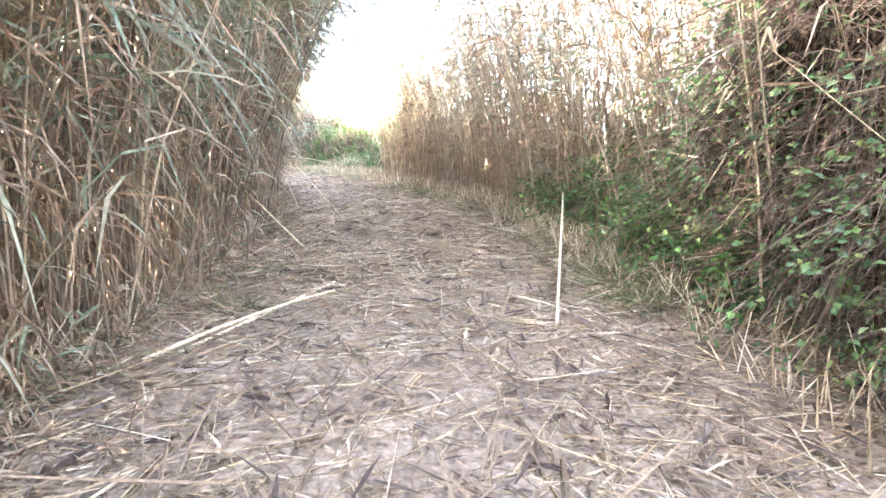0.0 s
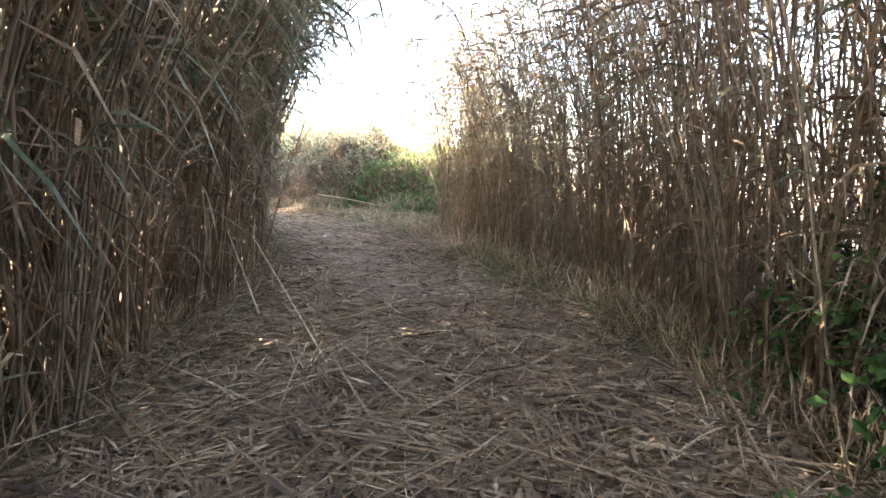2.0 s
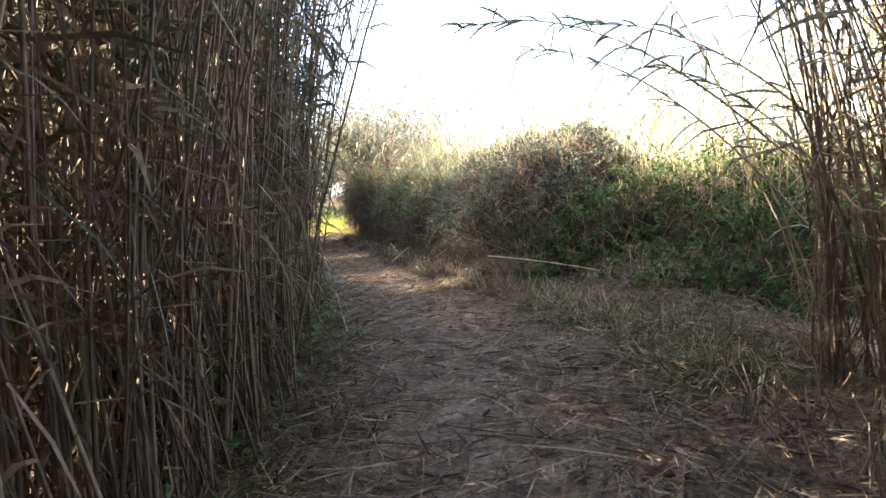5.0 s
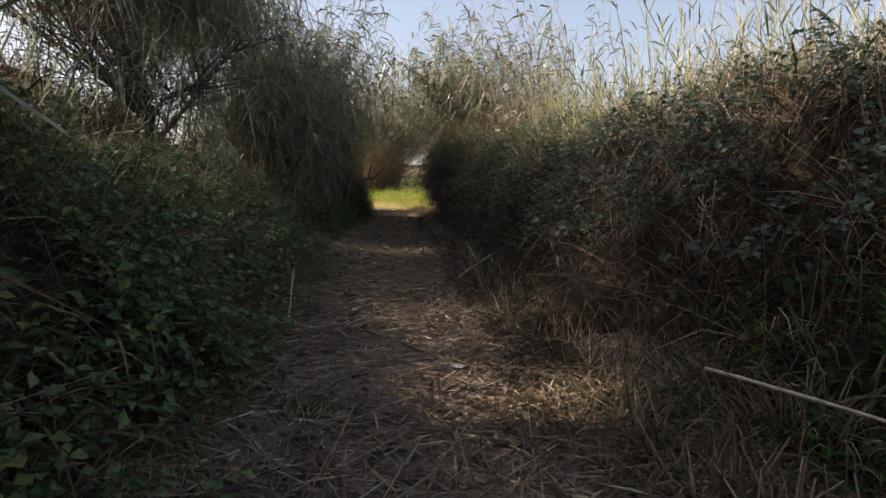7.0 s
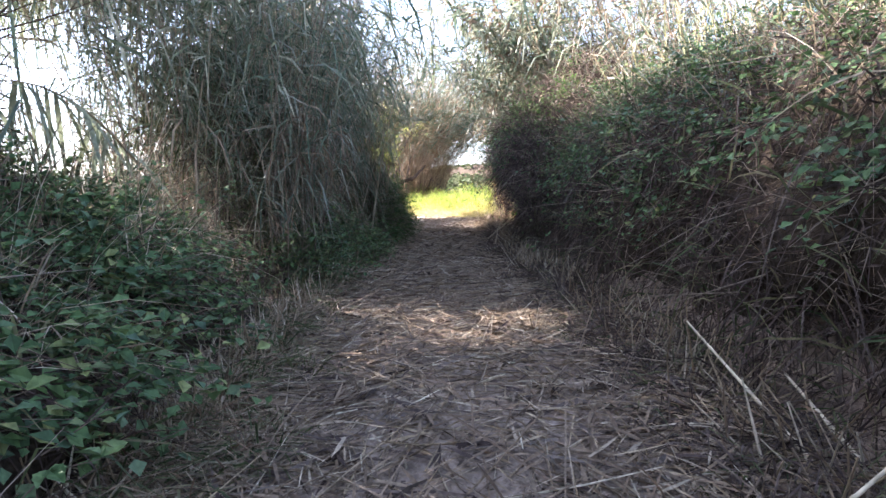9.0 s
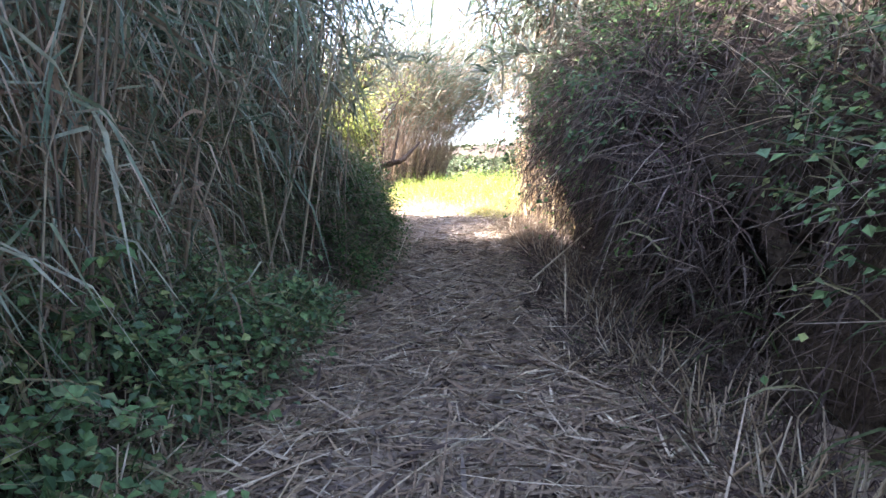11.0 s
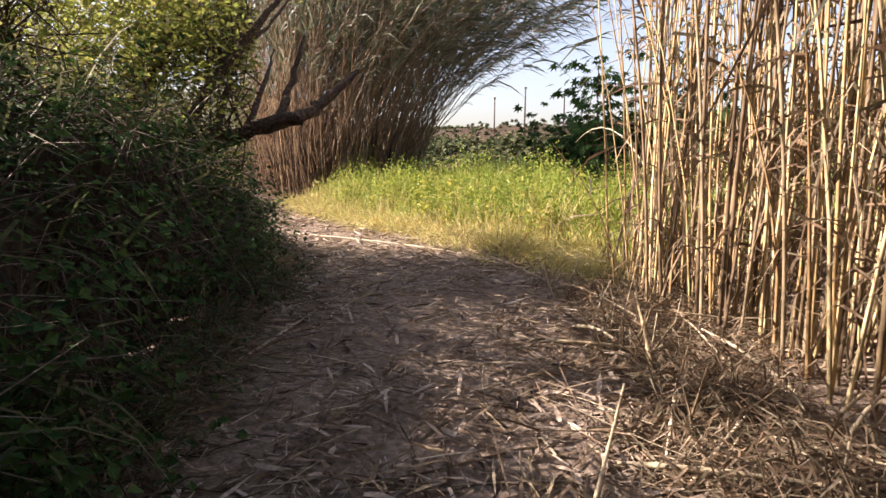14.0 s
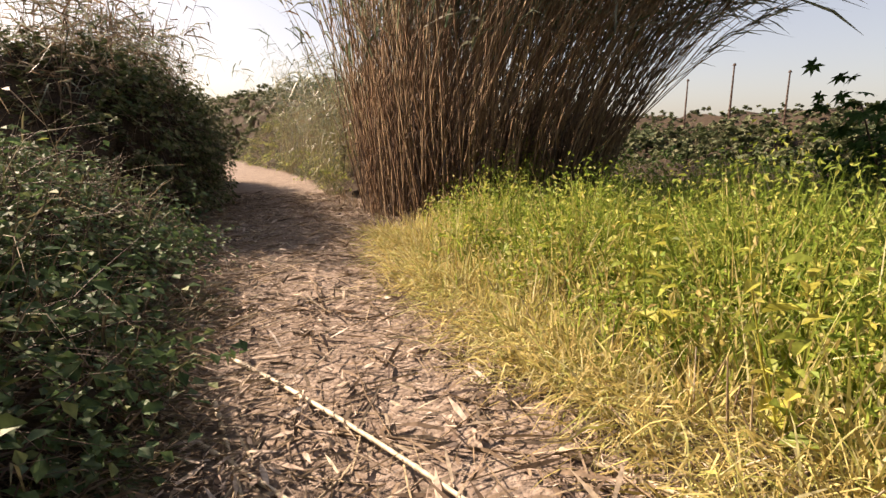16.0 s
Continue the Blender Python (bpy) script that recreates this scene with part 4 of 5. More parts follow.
# stretches of the trail, by the points where they end
SEC0, SEC1, SEC2, SEC3, SEC4, SEC5, SEC6 = (_len[k] / _len[-1] for k in (0, 3, 5, 8, 11, 14, 20))
litter("reed_litter", STREWN, SEC0, SEC1, 2.2, 17000, 3600, 61, 0.25, 1600, size=1.3, straws=6)
litter("reed_litter", STREWN, SEC1, SEC2, 2.2, 16000, 5000, 62, 0.3, 3200, size=1.4, straws=3)
litter("reed_litter", STREWN, SEC2, SEC3, 1.9, 14000, 2200, 63, 0.4, 2800, size=1.2)
litter("reed_litter", STREWN, SEC3, SEC4, 1.6, 14000, 3200, 64, 0.3, 2200, size=1.3)
litter("reed_litter", STREWN, SEC4, SEC5, 1.45, 15000, 3600, 65, 0.3, 2200, size=1.4)
litter("reed_litter", STREWN, SEC5, SEC6, 1.5, 11000, 1500, 66, 0.4, 700, 2400, size=1.35)


def skirt(name, label, poly, side, width, n, seed, tall=0.35, mat=None, green=0):
    """Collapsed blades and grass heaped along the foot of a thicket."""
    g = np.random.default_rng(seed)
    root = new(name)
    root.location = (*vec(poly).mean(0), 0)
    m = -vec(root.location)
    tagged(root, label, "dead grass", kind="stuff")
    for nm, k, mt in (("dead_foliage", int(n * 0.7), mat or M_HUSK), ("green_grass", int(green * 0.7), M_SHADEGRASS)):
        if not k:
            continue
        b, nrm, _ = along(poly, g.uniform(0, 1, k))
        o = -width * g.uniform(-0.6, 1, k) ** 1 * (0.7 + 0.5 * lumps(b[:, 0], b[:, 1], 0.4))
        p = on_ground(b + nrm * side * o[:, None], 0.01)
        p[:, 2] += g.uniform(0, 0.12, k) * np.clip(1 - o / width * -1, 0, 1)
        d = np.column_stack([-nrm * side * 0.35 + g.normal(0, 0.6, (k, 2)), g.uniform(0.1, 1.0, k)])
        q = off_trail(p[:, :2]) > 0.6
        v, f = straps(p[q], d[q], g.uniform(0.4, 1.15, q.sum()) * tall, g.uniform(0.005, 0.013, q.sum()), g.uniform(0.4, 1.3, q.sum()), 2, g)
        v[:, 2] = np.maximum(v[:, 2], height(v[:, 0], v[:, 1]) + 0.003)
        part(nm, [(v + m, f)], mt, root, kind="stuff")


FOOT = "heaped dead reed blades and weeds at the thicket's foot"
skirt("dead_grass_verge", FOOT, [(-2.1, -2), (-2.0, 3.6), (-2.5, 7.6), (-2.95, 9.6), (-3.6, 11.3)], -1, 0.55, 9000, 71, green=2200)
skirt("dead_grass_verge", FOOT, [(2.3, -2), (2.2, 3), (2.0, 5.4), (1.25, 7.8), (0.75, 10.5), (0.0, 12.2), (-1.6, 15.4)], 1, 0.5, 9000, 72, green=2000)
skirt("trodden_grass", "grey-green grass trodden flat beside the track", [(1.0, 8.3), (0.45, 10.0), (-0.3, 11.5), (-1.0, 12.8)], 1, 0.8, 1500, 82, 0.3, None, 5200)
skirt("trodden_grass", "grey-green grass trodden flat beside the track", [(1.6, 3.6), (1.5, 5.2), (1.2, 6.6)], 1, 0.7, 1200, 83, 0.3, None, 3000)
skirt("trodden_grass", "green grass and straw trodden under the bank", [(-1.9, 14.8), (-2.6, 16.2), (-4.2, 17.2)], 1, 0.7, 2600, 84, 0.35, M_STRAW, 4200)
skirt("dead_grass_verge", FOOT, [(-3.6, 11.3), (-4.4, 13.3), (-6.0, 15.5), (-7.4, 16.9), (-8.9, 18.3)], -1, 0.5, 6500, 73, green=4200)
skirt("dead_grass_verge", FOOT, [(-1.6, 15.4), (-2.4, 17.2), (-4.3, 18.1), (-6.0, 18.8)], 1, 0.9, 9000, 74, 0.4, green=2500)
# M_DARKHUSK at the foot of bank and overhang paints the shade there
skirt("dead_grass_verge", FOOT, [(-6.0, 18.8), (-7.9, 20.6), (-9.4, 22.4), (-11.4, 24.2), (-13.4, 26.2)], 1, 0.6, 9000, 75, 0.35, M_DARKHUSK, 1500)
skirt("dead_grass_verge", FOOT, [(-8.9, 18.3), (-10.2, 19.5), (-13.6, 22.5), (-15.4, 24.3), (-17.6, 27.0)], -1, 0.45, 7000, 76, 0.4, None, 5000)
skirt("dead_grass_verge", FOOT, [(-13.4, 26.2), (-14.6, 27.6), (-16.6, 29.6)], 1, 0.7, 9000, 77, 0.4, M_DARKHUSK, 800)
skirt("dead_grass_verge", "heaped sunlit straw and dead canes under the reed stand", [(-16.6, 29.6), (-17.8, 31.0), (-19.0, 33.0)], 1, 0.7, 9000, 80, 0.4, None, 0)
skirt("dead_grass_verge", FOOT, [(-17.6, 27.0), (-19.6, 29.2), (-22.0, 31.4), (-25.6, 32.4)], -1, 0.4, 5000, 78, 0.4, None, 3000)
skirt("dead_grass_verge", "dry yellow straw at the meadow's edge", [(-18.9, 33.0), (-20.8, 33.7), (-22.3, 33.85), (-24.4, 34.0), (-27.0, 34.9)], 1, 0.45, 8000, 79, 0.45, M_DRYGRASS, 0)


# ---- single fallen and leaning canes ----
def rod(p0, p1, r, bow, sides=6, joints=True):
    """A jointed cane between two points with a sideways and upward bow."""
    p0, p1 = vec(p0), vec(p1)
    ln = np.linalg.norm(p1 - p0)
    us, rs = [0.0], [1.0]
    for q in np.arange(0.13, ln - 0.05, 0.26):
        us += [(q - 0.015) / ln, q / ln, (q + 0.015) / ln]
        rs += [1.0, 1.28, 1.0]
    us.append(1.0)
    rs.append(1.0)
    us = vec(us)
    rad = r * vec(rs) * (1 - 0.55 * us)
    d = unit(p1 - p0)
    ref = vec((1, 0, 0)) if abs(d[2]) > 0.8 else vec((0, 0, 1))
    a = unit(np.cross(d, ref))
    b = np.cross(d, a)
    c = p0 + (p1 - p0) * us[:, None] + vec(bow) * (4 * us * (1 - us))[:, None]
    th = np.arange(sides) * 2 * np.pi / sides
    v = c[:, None] + (a * np.cos(th)[:, None] + b * np.sin(th)[:, None])[None] * rad[:, None, None]
    i, j = np.meshgrid(np.arange(len(us) - 1), np.arange(sides), indexing="ij")
    f = np.stack([i * sides + j, i * sides + (j + 1) % sides, (i + 1) * sides + (j + 1) % sides, (i + 1) * sides + j], -1).reshape(-1, 4)
    return [(v.reshape(-1, 3), f)]


def fallen_cane(label, p0, p1, r=0.011, bow=(0, 0, 0), sheath=True, mat=None, seed=0):
    g = np.random.default_rng(1000 + seed)
    p0 = vec(p0 if len(p0) == 3 else (*p0, height(vec([p0[0]]), vec([p0[1]]))[0] + r))
    p1 = vec(p1 if len(p1) == 3 else (*p1, height(vec([p1[0]]), vec([p1[1]]))[0] + r * 1.5))
    root = new("fallen_cane")
    root.location = p0
    part("stalk", [(v - p0, f) for v, f in rod(p0, p1, r, bow)], mat or M_PALE, root, smooth=True)
    if sheath:
        u = g.uniform(0.1, 0.95, 5)
        p = p0 + (p1 - p0) * u[:, None] + vec(bow) * (4 * u * (1 - u))[:, None] - p0
        d = unit(p1 - p0) + g.normal(0, 0.35, (5, 3))
        v, f = straps(p, d, g.uniform(0.1, 0.3, 5), g.uniform(0.008, 0.02, 5), 0.3, 3, g)
        part("leaf_sheath", [(v, f)], M_HUSK, root, kind="stuff")
    return tagged(root, label, "cane", "fallen canes")


LIES = "pale dry cane lying across the litter"
LEANS = "dry cane leaning out of the thicket"
fallen_cane(LIES, (-1.5, 2.9), (-0.64, 5.13), 0.014, seed=1)
fallen_cane("pale straight cane propped against the reeds", (0.76, 3.42), (1.23, 5.58, 0.68), 0.012, seed=2)
fallen_cane(LEANS, (-2.26, 8.69), (-2.60, 8.82, 0.73), 0.008, seed=3)
fallen_cane(LEANS, (-1.39, 7.77), (-2.21, 8.46, 0.74), 0.008, seed=4)
fallen_cane(LEANS, (-2.71, 6.99), (-3.14, 6.90, 1.11), 0.01, seed=5)
fallen_cane(LEANS, (-1.38, 5.59), (-2.10, 5.81, 0.66), 0.01, seed=6)
fallen_cane(LIES, (-2.23, 13.1), (-1.42, 10.6), 0.008, (0.15, 0.1, 0.02), seed=7)
fallen_cane("brown cane lying in the litter", (-0.99, 10.7), (-0.34, 9.28), 0.009, (0.05, 0, 0.02), mat=M_CANE_NEAR, seed=8)
fallen_cane("brown cane lying in the litter", (-0.34, 9.25), (0.25, 9.1), 0.009, mat=M_CANE_NEAR, seed=9)
fallen_cane("long pale cane fallen from the bank onto the litter", (-5.16, 18.18, 0.54), (-2.77, 18.60, 0.05), 0.009, (0.05, 0.0, 0.05), seed=10)
fallen_cane(LIES, (-2.9, 17.8, 0.16), (-1.5, 17.6, 0.2), 0.011, seed=11)
fallen_cane(LIES, (-4.6, 17.5), (-3.6, 17.6), 0.01, seed=12)
fallen_cane(LIES, (-5.19, 17.7), (-4.22, 17.1), 0.012, (0, 0.05, 0.02), seed=13)
fallen_cane(LIES, (-4.95, 13.4), (-5.35, 15.1), 0.012, seed=14)
fallen_cane(LIES, (-4.6, 13.4), (-4.95, 14.5), 0.011, seed=15)
fallen_cane(LIES, (-4.3, 14.1), (-4.75, 15.0), 0.01, seed=16)
fallen_cane(LIES, (-2.97, 16.1), (-2.4, 15.6), 0.011, seed=17)
fallen_cane(LIES, (-5.37, 15.7), (-4.9, 16.4), 0.007, (0.05, 0, 0.01), seed=18)
fallen_cane(LEANS, (-5.6, 15.55), (-6.1, 16.0, 0.4), 0.008, seed=19)
fallen_cane(LEANS, (-8.97, 21.91), (-9.60, 22.28, 0.44), 0.01, seed=20)
fallen_cane(LEANS, (-8.98, 21.11), (-8.64, 21.58, 0.39), 0.01, seed=21)
fallen_cane("long pale cane leaning from the bank", (-8.77, 21.91), (-9.18, 22.36, 0.23), 0.012, seed=22)
fallen_cane("dark cane lying on the track", (-10.3, 20.9), (-10.97, 22.1), 0.01, (0.05, 0, 0.01), mat=M_CANE_NEAR, seed=23)
fallen_cane(LIES, (-8.18, 19.9), (-8.4, 20.5), 0.01, seed=24)
fallen_cane(LEANS, (-8.6, 18.4), (-9.0, 18.75, 0.45), 0.01, seed=25)
fallen_cane("thin pale cane leaning from the verge", (-14.31, 26.54), (-14.78, 27.31, 0.43), 0.009, seed=26)
fallen_cane(LIES, (-14.65, 26.1), (-14.0, 25.5), 0.01, seed=27)
fallen_cane("thin pale cane leaning from the bush", (-17.60, 27.75), (-17.80, 28.14, 0.32), 0.007, seed=28)
fallen_cane(LIES, (-17.3, 28.2), (-18.4, 30.2), 0.009, (0.1, 0.05, 0), seed=29)
fallen_cane(LEANS, (-15.51, 27.73), (-15.13, 28.41, 0.57), 0.011, seed=30)
fallen_cane(LEANS, (-14.99, 28.45), (-15.34, 28.63, 0.21), 0.01, seed=31)
fallen_cane("pale cane lying at the foot of the dark bush", (-18.33, 28.52), (-18.74, 29.03, 0.10), 0.009, seed=32)
fallen_cane("pale bent cane leaning on the straw heap", (-17.73, 29.01), (-18.34, 30.90, 0.10), 0.011, seed=33)
fallen_cane(LIES, (-20.0, 29.8), (-20.96, 31.5), 0.01, seed=34)
fallen_cane("long pale cane along the sunlit edge", (-22.2, 33.6), (-19.7, 32.55), 0.015, (0.05, 0.1, 0.02), seed=35)
fallen_cane("long pale cane across the sunlit track", (-24.2, 32.5), (-20.9, 33.1), 0.012, (0.05, 0.1, 0.02), seed=36)
fallen_cane("broken pale reed at the bramble's edge", (-23.6, 32.15), (-22.7, 32.5), 0.014, seed=37)
fallen_cane("broken pale reed at the bramble's edge", (-23.7, 32.35), (-22.8, 32.3), 0.012, seed=38)
fallen_cane("broken pale reed at the bramble's edge", (-23.3, 32.0), (-22.5, 32.15), 0.012, seed=39)
fallen_cane("dark thin cane lying on the sunlit track", (-23.3, 32.6), (-22.6, 33.3), 0.008, mat=M_CANE_NEAR, seed=40)
fallen_cane(LIES, (-22.6, 33.4), (-22.0, 33.6), 0.014, seed=41)
fallen_cane("bent bleached cane arching over the weeds", (-19.2, 34.3, 0.02), (-21.2, 35.65, 1.25), 0.011, (0.0, 0.0, 0.65), seed=42)

ARCHES = [
    ((-0.75, 15.30, 0.0), (-4.48, 16.45, 3.10)),
    ((-0.60, 15.00, 0.0), (-3.37, 16.20, 2.80)),
    ((-1.00, 15.80, 0.0), (-4.13, 17.23, 2.98)),
    ((-0.90, 15.50, 0.0), (-2.66, 15.89, 2.29)),
    ((-14.50, 29.10, 0.5), (-16.45, 28.20, 2.25)),
    ((-14.90, 29.60, 0.5), (-16.75, 28.90, 2.45)),
    ((-18.40, 26.20, 0.0), (-17.25, 27.75, 2.50)),
    ((-18.90, 26.90, 0.0), (-17.60, 28.60, 2.60)),
]
for k, (a, b) in enumerate(ARCHES):
    g = np.random.default_rng(500 + k)
    arch = new("arching_cane")
    arch.location = a
    bow = vec((0.1, 0.1, 0.75 - 0.1 * min(k, 3))) if k < 4 else vec((0, 0, 0.9))
    part("stalk", [(v - vec(a), f) for v, f in rod(a, b, 0.011, bow)], M_CANE_NEAR, arch, smooth=True)
    u = np.repeat(np.linspace(0.45, 1.0, 14), 2 if k < 4 else 5)
    p = (vec(b) - vec(a)) * u[:, None] + bow * (4 * u * (1 - u))[:, None]
    d = unit(vec(b) - vec(a)) * 0.9 + g.normal(0, 0.4, (len(u), 3))
    part("blade_foliage", [straps(p, d, g.uniform(0.25, 0.5, len(u)), g.uniform(0.014, 0.03, len(u)), g.uniform(0.2, 0.8, len(u)), 4, g)], M_REEDLEAF, arch, kind="stuff")
    tagged(arch, "long leafy reed cane arching over the track", "cane", "arching canes")

g = np.random.default_rng(81)
for k in range(34):
    a = g.uniform(0, 2 * np.pi)
    c = vec((-18.0, 31.2)) + vec((-0.55, 0.83)) * g.uniform(-1.3, 1.5) + vec((0.83, 0.55)) * g.uniform(-0.55, 0.45)
    h, w = g.uniform(0.02, 0.3), g.uniform(0.25, 0.65)
    e0, e1 = c + w * vec((math.cos(a), math.sin(a))), c - w * vec((math.cos(a), math.sin(a)))
    if min(off_trail(np.array([e0, e1]))) < 0.75:
        continue
    fallen_cane("bleached broken cane in the straw heap", (*e0, 0.02), (*e1, h), g.uniform(0.007, 0.014), (0, 0, 0.03), seed=100 + k)


# ---- tufts ----
def tuft(label, xy, n, ln, mat, seed, base=0.08, out=0.5, z=None, width=(0.004, 0.009)):
    g = np.random.default_rng(seed)
    root = new("grass_tuft")
    z = height(vec([xy[0]]), vec([xy[1]]))[0] if z is None else z
    root.location = (*xy, z)
    p = np.column_stack([g.normal(0, base, (n, 2)), np.full(n, -0.01)])
    d = np.column_stack([p[:, :2] / base * 0.5 * out + g.normal(0, 0.25, (n, 2)), np.ones(n)])
    v, f = straps(p, d, g.uniform(0.5, 1.1, n) * ln, g.uniform(*width, n), g.uniform(0.3, 1.0, n), 4, g)
    v[:, 2] = np.maximum(v[:, 2], -0.01)
    part("blade_mass", [(v, f)], mat, root, kind="stuff")
    return tagged(root, label, "grass tuft", "grass tufts")


GOLD = "hanging tuft of golden dead grass on the bank"
for k, (x, y) in enumerate([(-5.2, 18.65), (-5.6, 18.95), (-4.8, 18.4), (-5.3, 18.95)]):
    tuft(GOLD, (x, y), 130, 0.5, M_HUSK, 90 + k, 0.17, 0.9, z=0.3)
for k, (x, y) in enumerate([(-8.1, 20.0), (-7.5, 19.6), (-8.6, 20.7), (-9.0, 21.3), (-6.6, 19.1)]):
    tuft("straggling straw tuft beside the track", (x, y), 120, 0.4, M_HUSK, 100 + k, 0.14, 1.0)
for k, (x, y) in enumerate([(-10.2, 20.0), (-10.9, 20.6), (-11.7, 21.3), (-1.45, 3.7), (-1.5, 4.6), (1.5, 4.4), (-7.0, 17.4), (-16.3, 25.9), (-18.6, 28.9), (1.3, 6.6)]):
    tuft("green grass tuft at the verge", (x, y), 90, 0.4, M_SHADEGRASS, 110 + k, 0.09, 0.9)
for k in range(26):
    b, nrm, _ = along(FRONT, g.uniform(0, 1, 1))
    x, y = (b + nrm * g.uniform(-0.5, 0.2))[0]
    if off_trail(np.array([(x, y)]))[0] > 0.7:
        tuft("feathery yellow grass tuft at the meadow's edge", (x, y), 150, g.uniform(0.4, 0.7), M_DRYGRASS, 130 + k, 0.14, 0.9)


for k, (x, y) in enumerate([(-1.7, 8.4), (-1.95, 9.1), (-1.5, 7.6), (-2.3, 10.2), (-1.35, 5.2), (1.2, 5.6), (0.75, 7.2), (0.2, 9.8), (-3.0, 15.9), (-3.4, 16.6), (-2.6, 15.2), (-13.9, 25.9), (-11.0, 22.9)]):
    tuft("fan of flattened straw trodden into the litter", (x, y), 130, 0.45, M_STRAW, 170 + k, 0.12, 2.6, width=(0.006, 0.014))


# ---- single leafy weeds and bramble sprays ----
def leaf_shape(r, lobes, narrow):
    """A folded leaf with a toothed edge, stalk at the origin, pointing along x."""
    u = np.linspace(0, 1, lobes + 1)
    w = np.sin(np.pi * np.clip(u, 0.02, 1) ** 0.8) * narrow * (1 + 0.22 * (np.arange(lobes + 1) % 2))
    mid = np.column_stack([u, 0 * u, -0.22 * u ** 2]) * r
    a = np.column_stack([u, w, 0.16 * w / narrow - 0.22 * u ** 2]) * r
    b = a * vec((1, -1, 1))
    k = lobes + 1
    i = np.arange(lobes)
    f = np.concatenate([np.stack([i, i + 1, k + i + 1, k + i], 1), np.stack([i + 1, i, 2 * k + i, 2 * k + i + 1], 1)])
    return [(np.concatenate([mid, a, b]), f)]


WEED_LEAF = [mesh_of("leaf", leaf_shape(r, 8, nw), mt) for r, nw, mt in ((0.09, 0.22, M_WEED), (0.13, 0.2, M_WEED), (0.07, 0.28, M_WEED))]
SPRAY_LEAF = [mesh_of("leaf", leaf_shape(r, 8, nw), M_SPRAY) for r, nw in ((0.075, 0.3), (0.06, 0.34), (0.09, 0.28))]


def weed_plant(xy, tall, n, seed):
    g = np.random.default_rng(seed)
    root = new("weed_plant")
    root.location = (*xy, height(vec([xy[0]]), vec([xy[1]]))[0] - 0.01)
    top = vec((*g.normal(0, 0.12 * tall, 2), tall))
    part("stem", rod((0, 0, 0), top, 0.005, (*g.normal(0, 0.04, 2), 0), 5), M_WEED, root, smooth=True)
    for k in range(n):
        u = 0.12 + 0.86 * k / n
        leaf = new("leaf", WEED_LEAF[g.integers(3)])
        leaf.parent = root
        leaf.matrix_basis = Matrix.Translation(Vector(top * u)) @ pose(0, 0, 0, g.normal(0, 15), g.uniform(-45, 25), k * 137.5 + g.normal(0, 15)) @ Matrix.Scale(g.uniform(0.8, 1.5) * (1.1 - 0.5 * u), 4)
    return tagged(root, "leafy yellow-green weed standing in the sunlit grass", "weed", "meadow weeds")


g = np.random.default_rng(601)
fp, fn, _ = along(FRONT, np.linspace(0.02, 0.75, 46))
for k in range(46):
    x, y = fp[k] + fn[k] * g.uniform(0.1, 1.3) + g.normal(0, 0.1, 2)
    if off_trail(np.array([(x, y)]))[0] > 0.85:
        weed_plant((x, y), g.uniform(0.45, 0.95), 13, 610 + k)


def bramble_spray(base, way, length, n, seed):
    """A bramble runner with leaves in threes along it."""
    g = np.random.default_rng(seed)
    root = new("bramble_spray")
    root.location = base
    way = unit(vec(way))
    side = unit(np.cross(way, vec((0, 0, 1))))
    bow = vec((0, 0, 0.22 * length))
    part("runner", rod((0, 0, 0), way * length, 0.0035, bow, 5), M_TWIG, root, smooth=True)
    for k in range(n):
        u = 0.15 + 0.85 * (k // 3) / max(1, n // 3 - 1)
        turn = math.degrees(math.atan2(way[1], way[0])) + (k % 3 - 1) * 62 + (70 if (k // 3) % 2 else -70) + g.normal(0, 12)
        leaf = new("leaf", SPRAY_LEAF[(k + k // 3) % 3])
        leaf.parent = root
        leaf.matrix_basis = Matrix.Translation(Vector(way * length * u + bow * 4 * u * (1 - u) + side * g.normal(0, 0.015) + vec((0, 0, 0.005)))) @ pose(0, 0, 0, g.normal(0, 22), g.uniform(-25, 30), turn) @ Matrix.Scale(g.uniform(0.75, 1.15), 4)
    return tagged(root, "green bramble runner with toothed leaves on the hummock", "bramble", "bramble sprays")


def sprays(poly, side, prof, n, seed, top=9.0):
    g = np.random.default_rng(seed)
    p, nr = mound_points(poly, side, prof, n * 3, g)
    ok = (off_trail(p[:, :2]) > 0.75) & (p[:, 2] > 0.15) & (p[:, 2] < top)
    for k, (a, b) in enumerate(zip(p[ok][:n], nr[ok][:n])):
        way = b * 0.5 + g.normal(0, 0.5, 3) + vec((0, 0, 0.25))
        bramble_spray(a - b * 0.08, way, g.uniform(0.3, 0.55), 12, seed * 100 + k)


sprays([(-8.9, 18.3), (-10.2, 19.4), (-11.6, 20.6)], -1, LOW[:5], 34, 71)
sprays([(-13.6, 22.6), (-14.5, 23.7), (-15.4, 24.8)], -1, [(0, 0), (0.08, 0.3), (0.25, 0.55), (0.5, 0.8)], 16, 72)
sprays([(-22.6, 31.75), (-24.0, 32.1), (-25.6, 32.3)], -1, [(0, 0), (0.2, 0.35), (0.6, 0.7), (1.2, 0.95)], 16, 73)
sprays([(-7.9, 20.8), (-9.4, 22.3), (-10.6, 23.6)], 1, [(0.7, 0.8), (1.1, 1.2), (1.5, 1.4)], 12, 74)


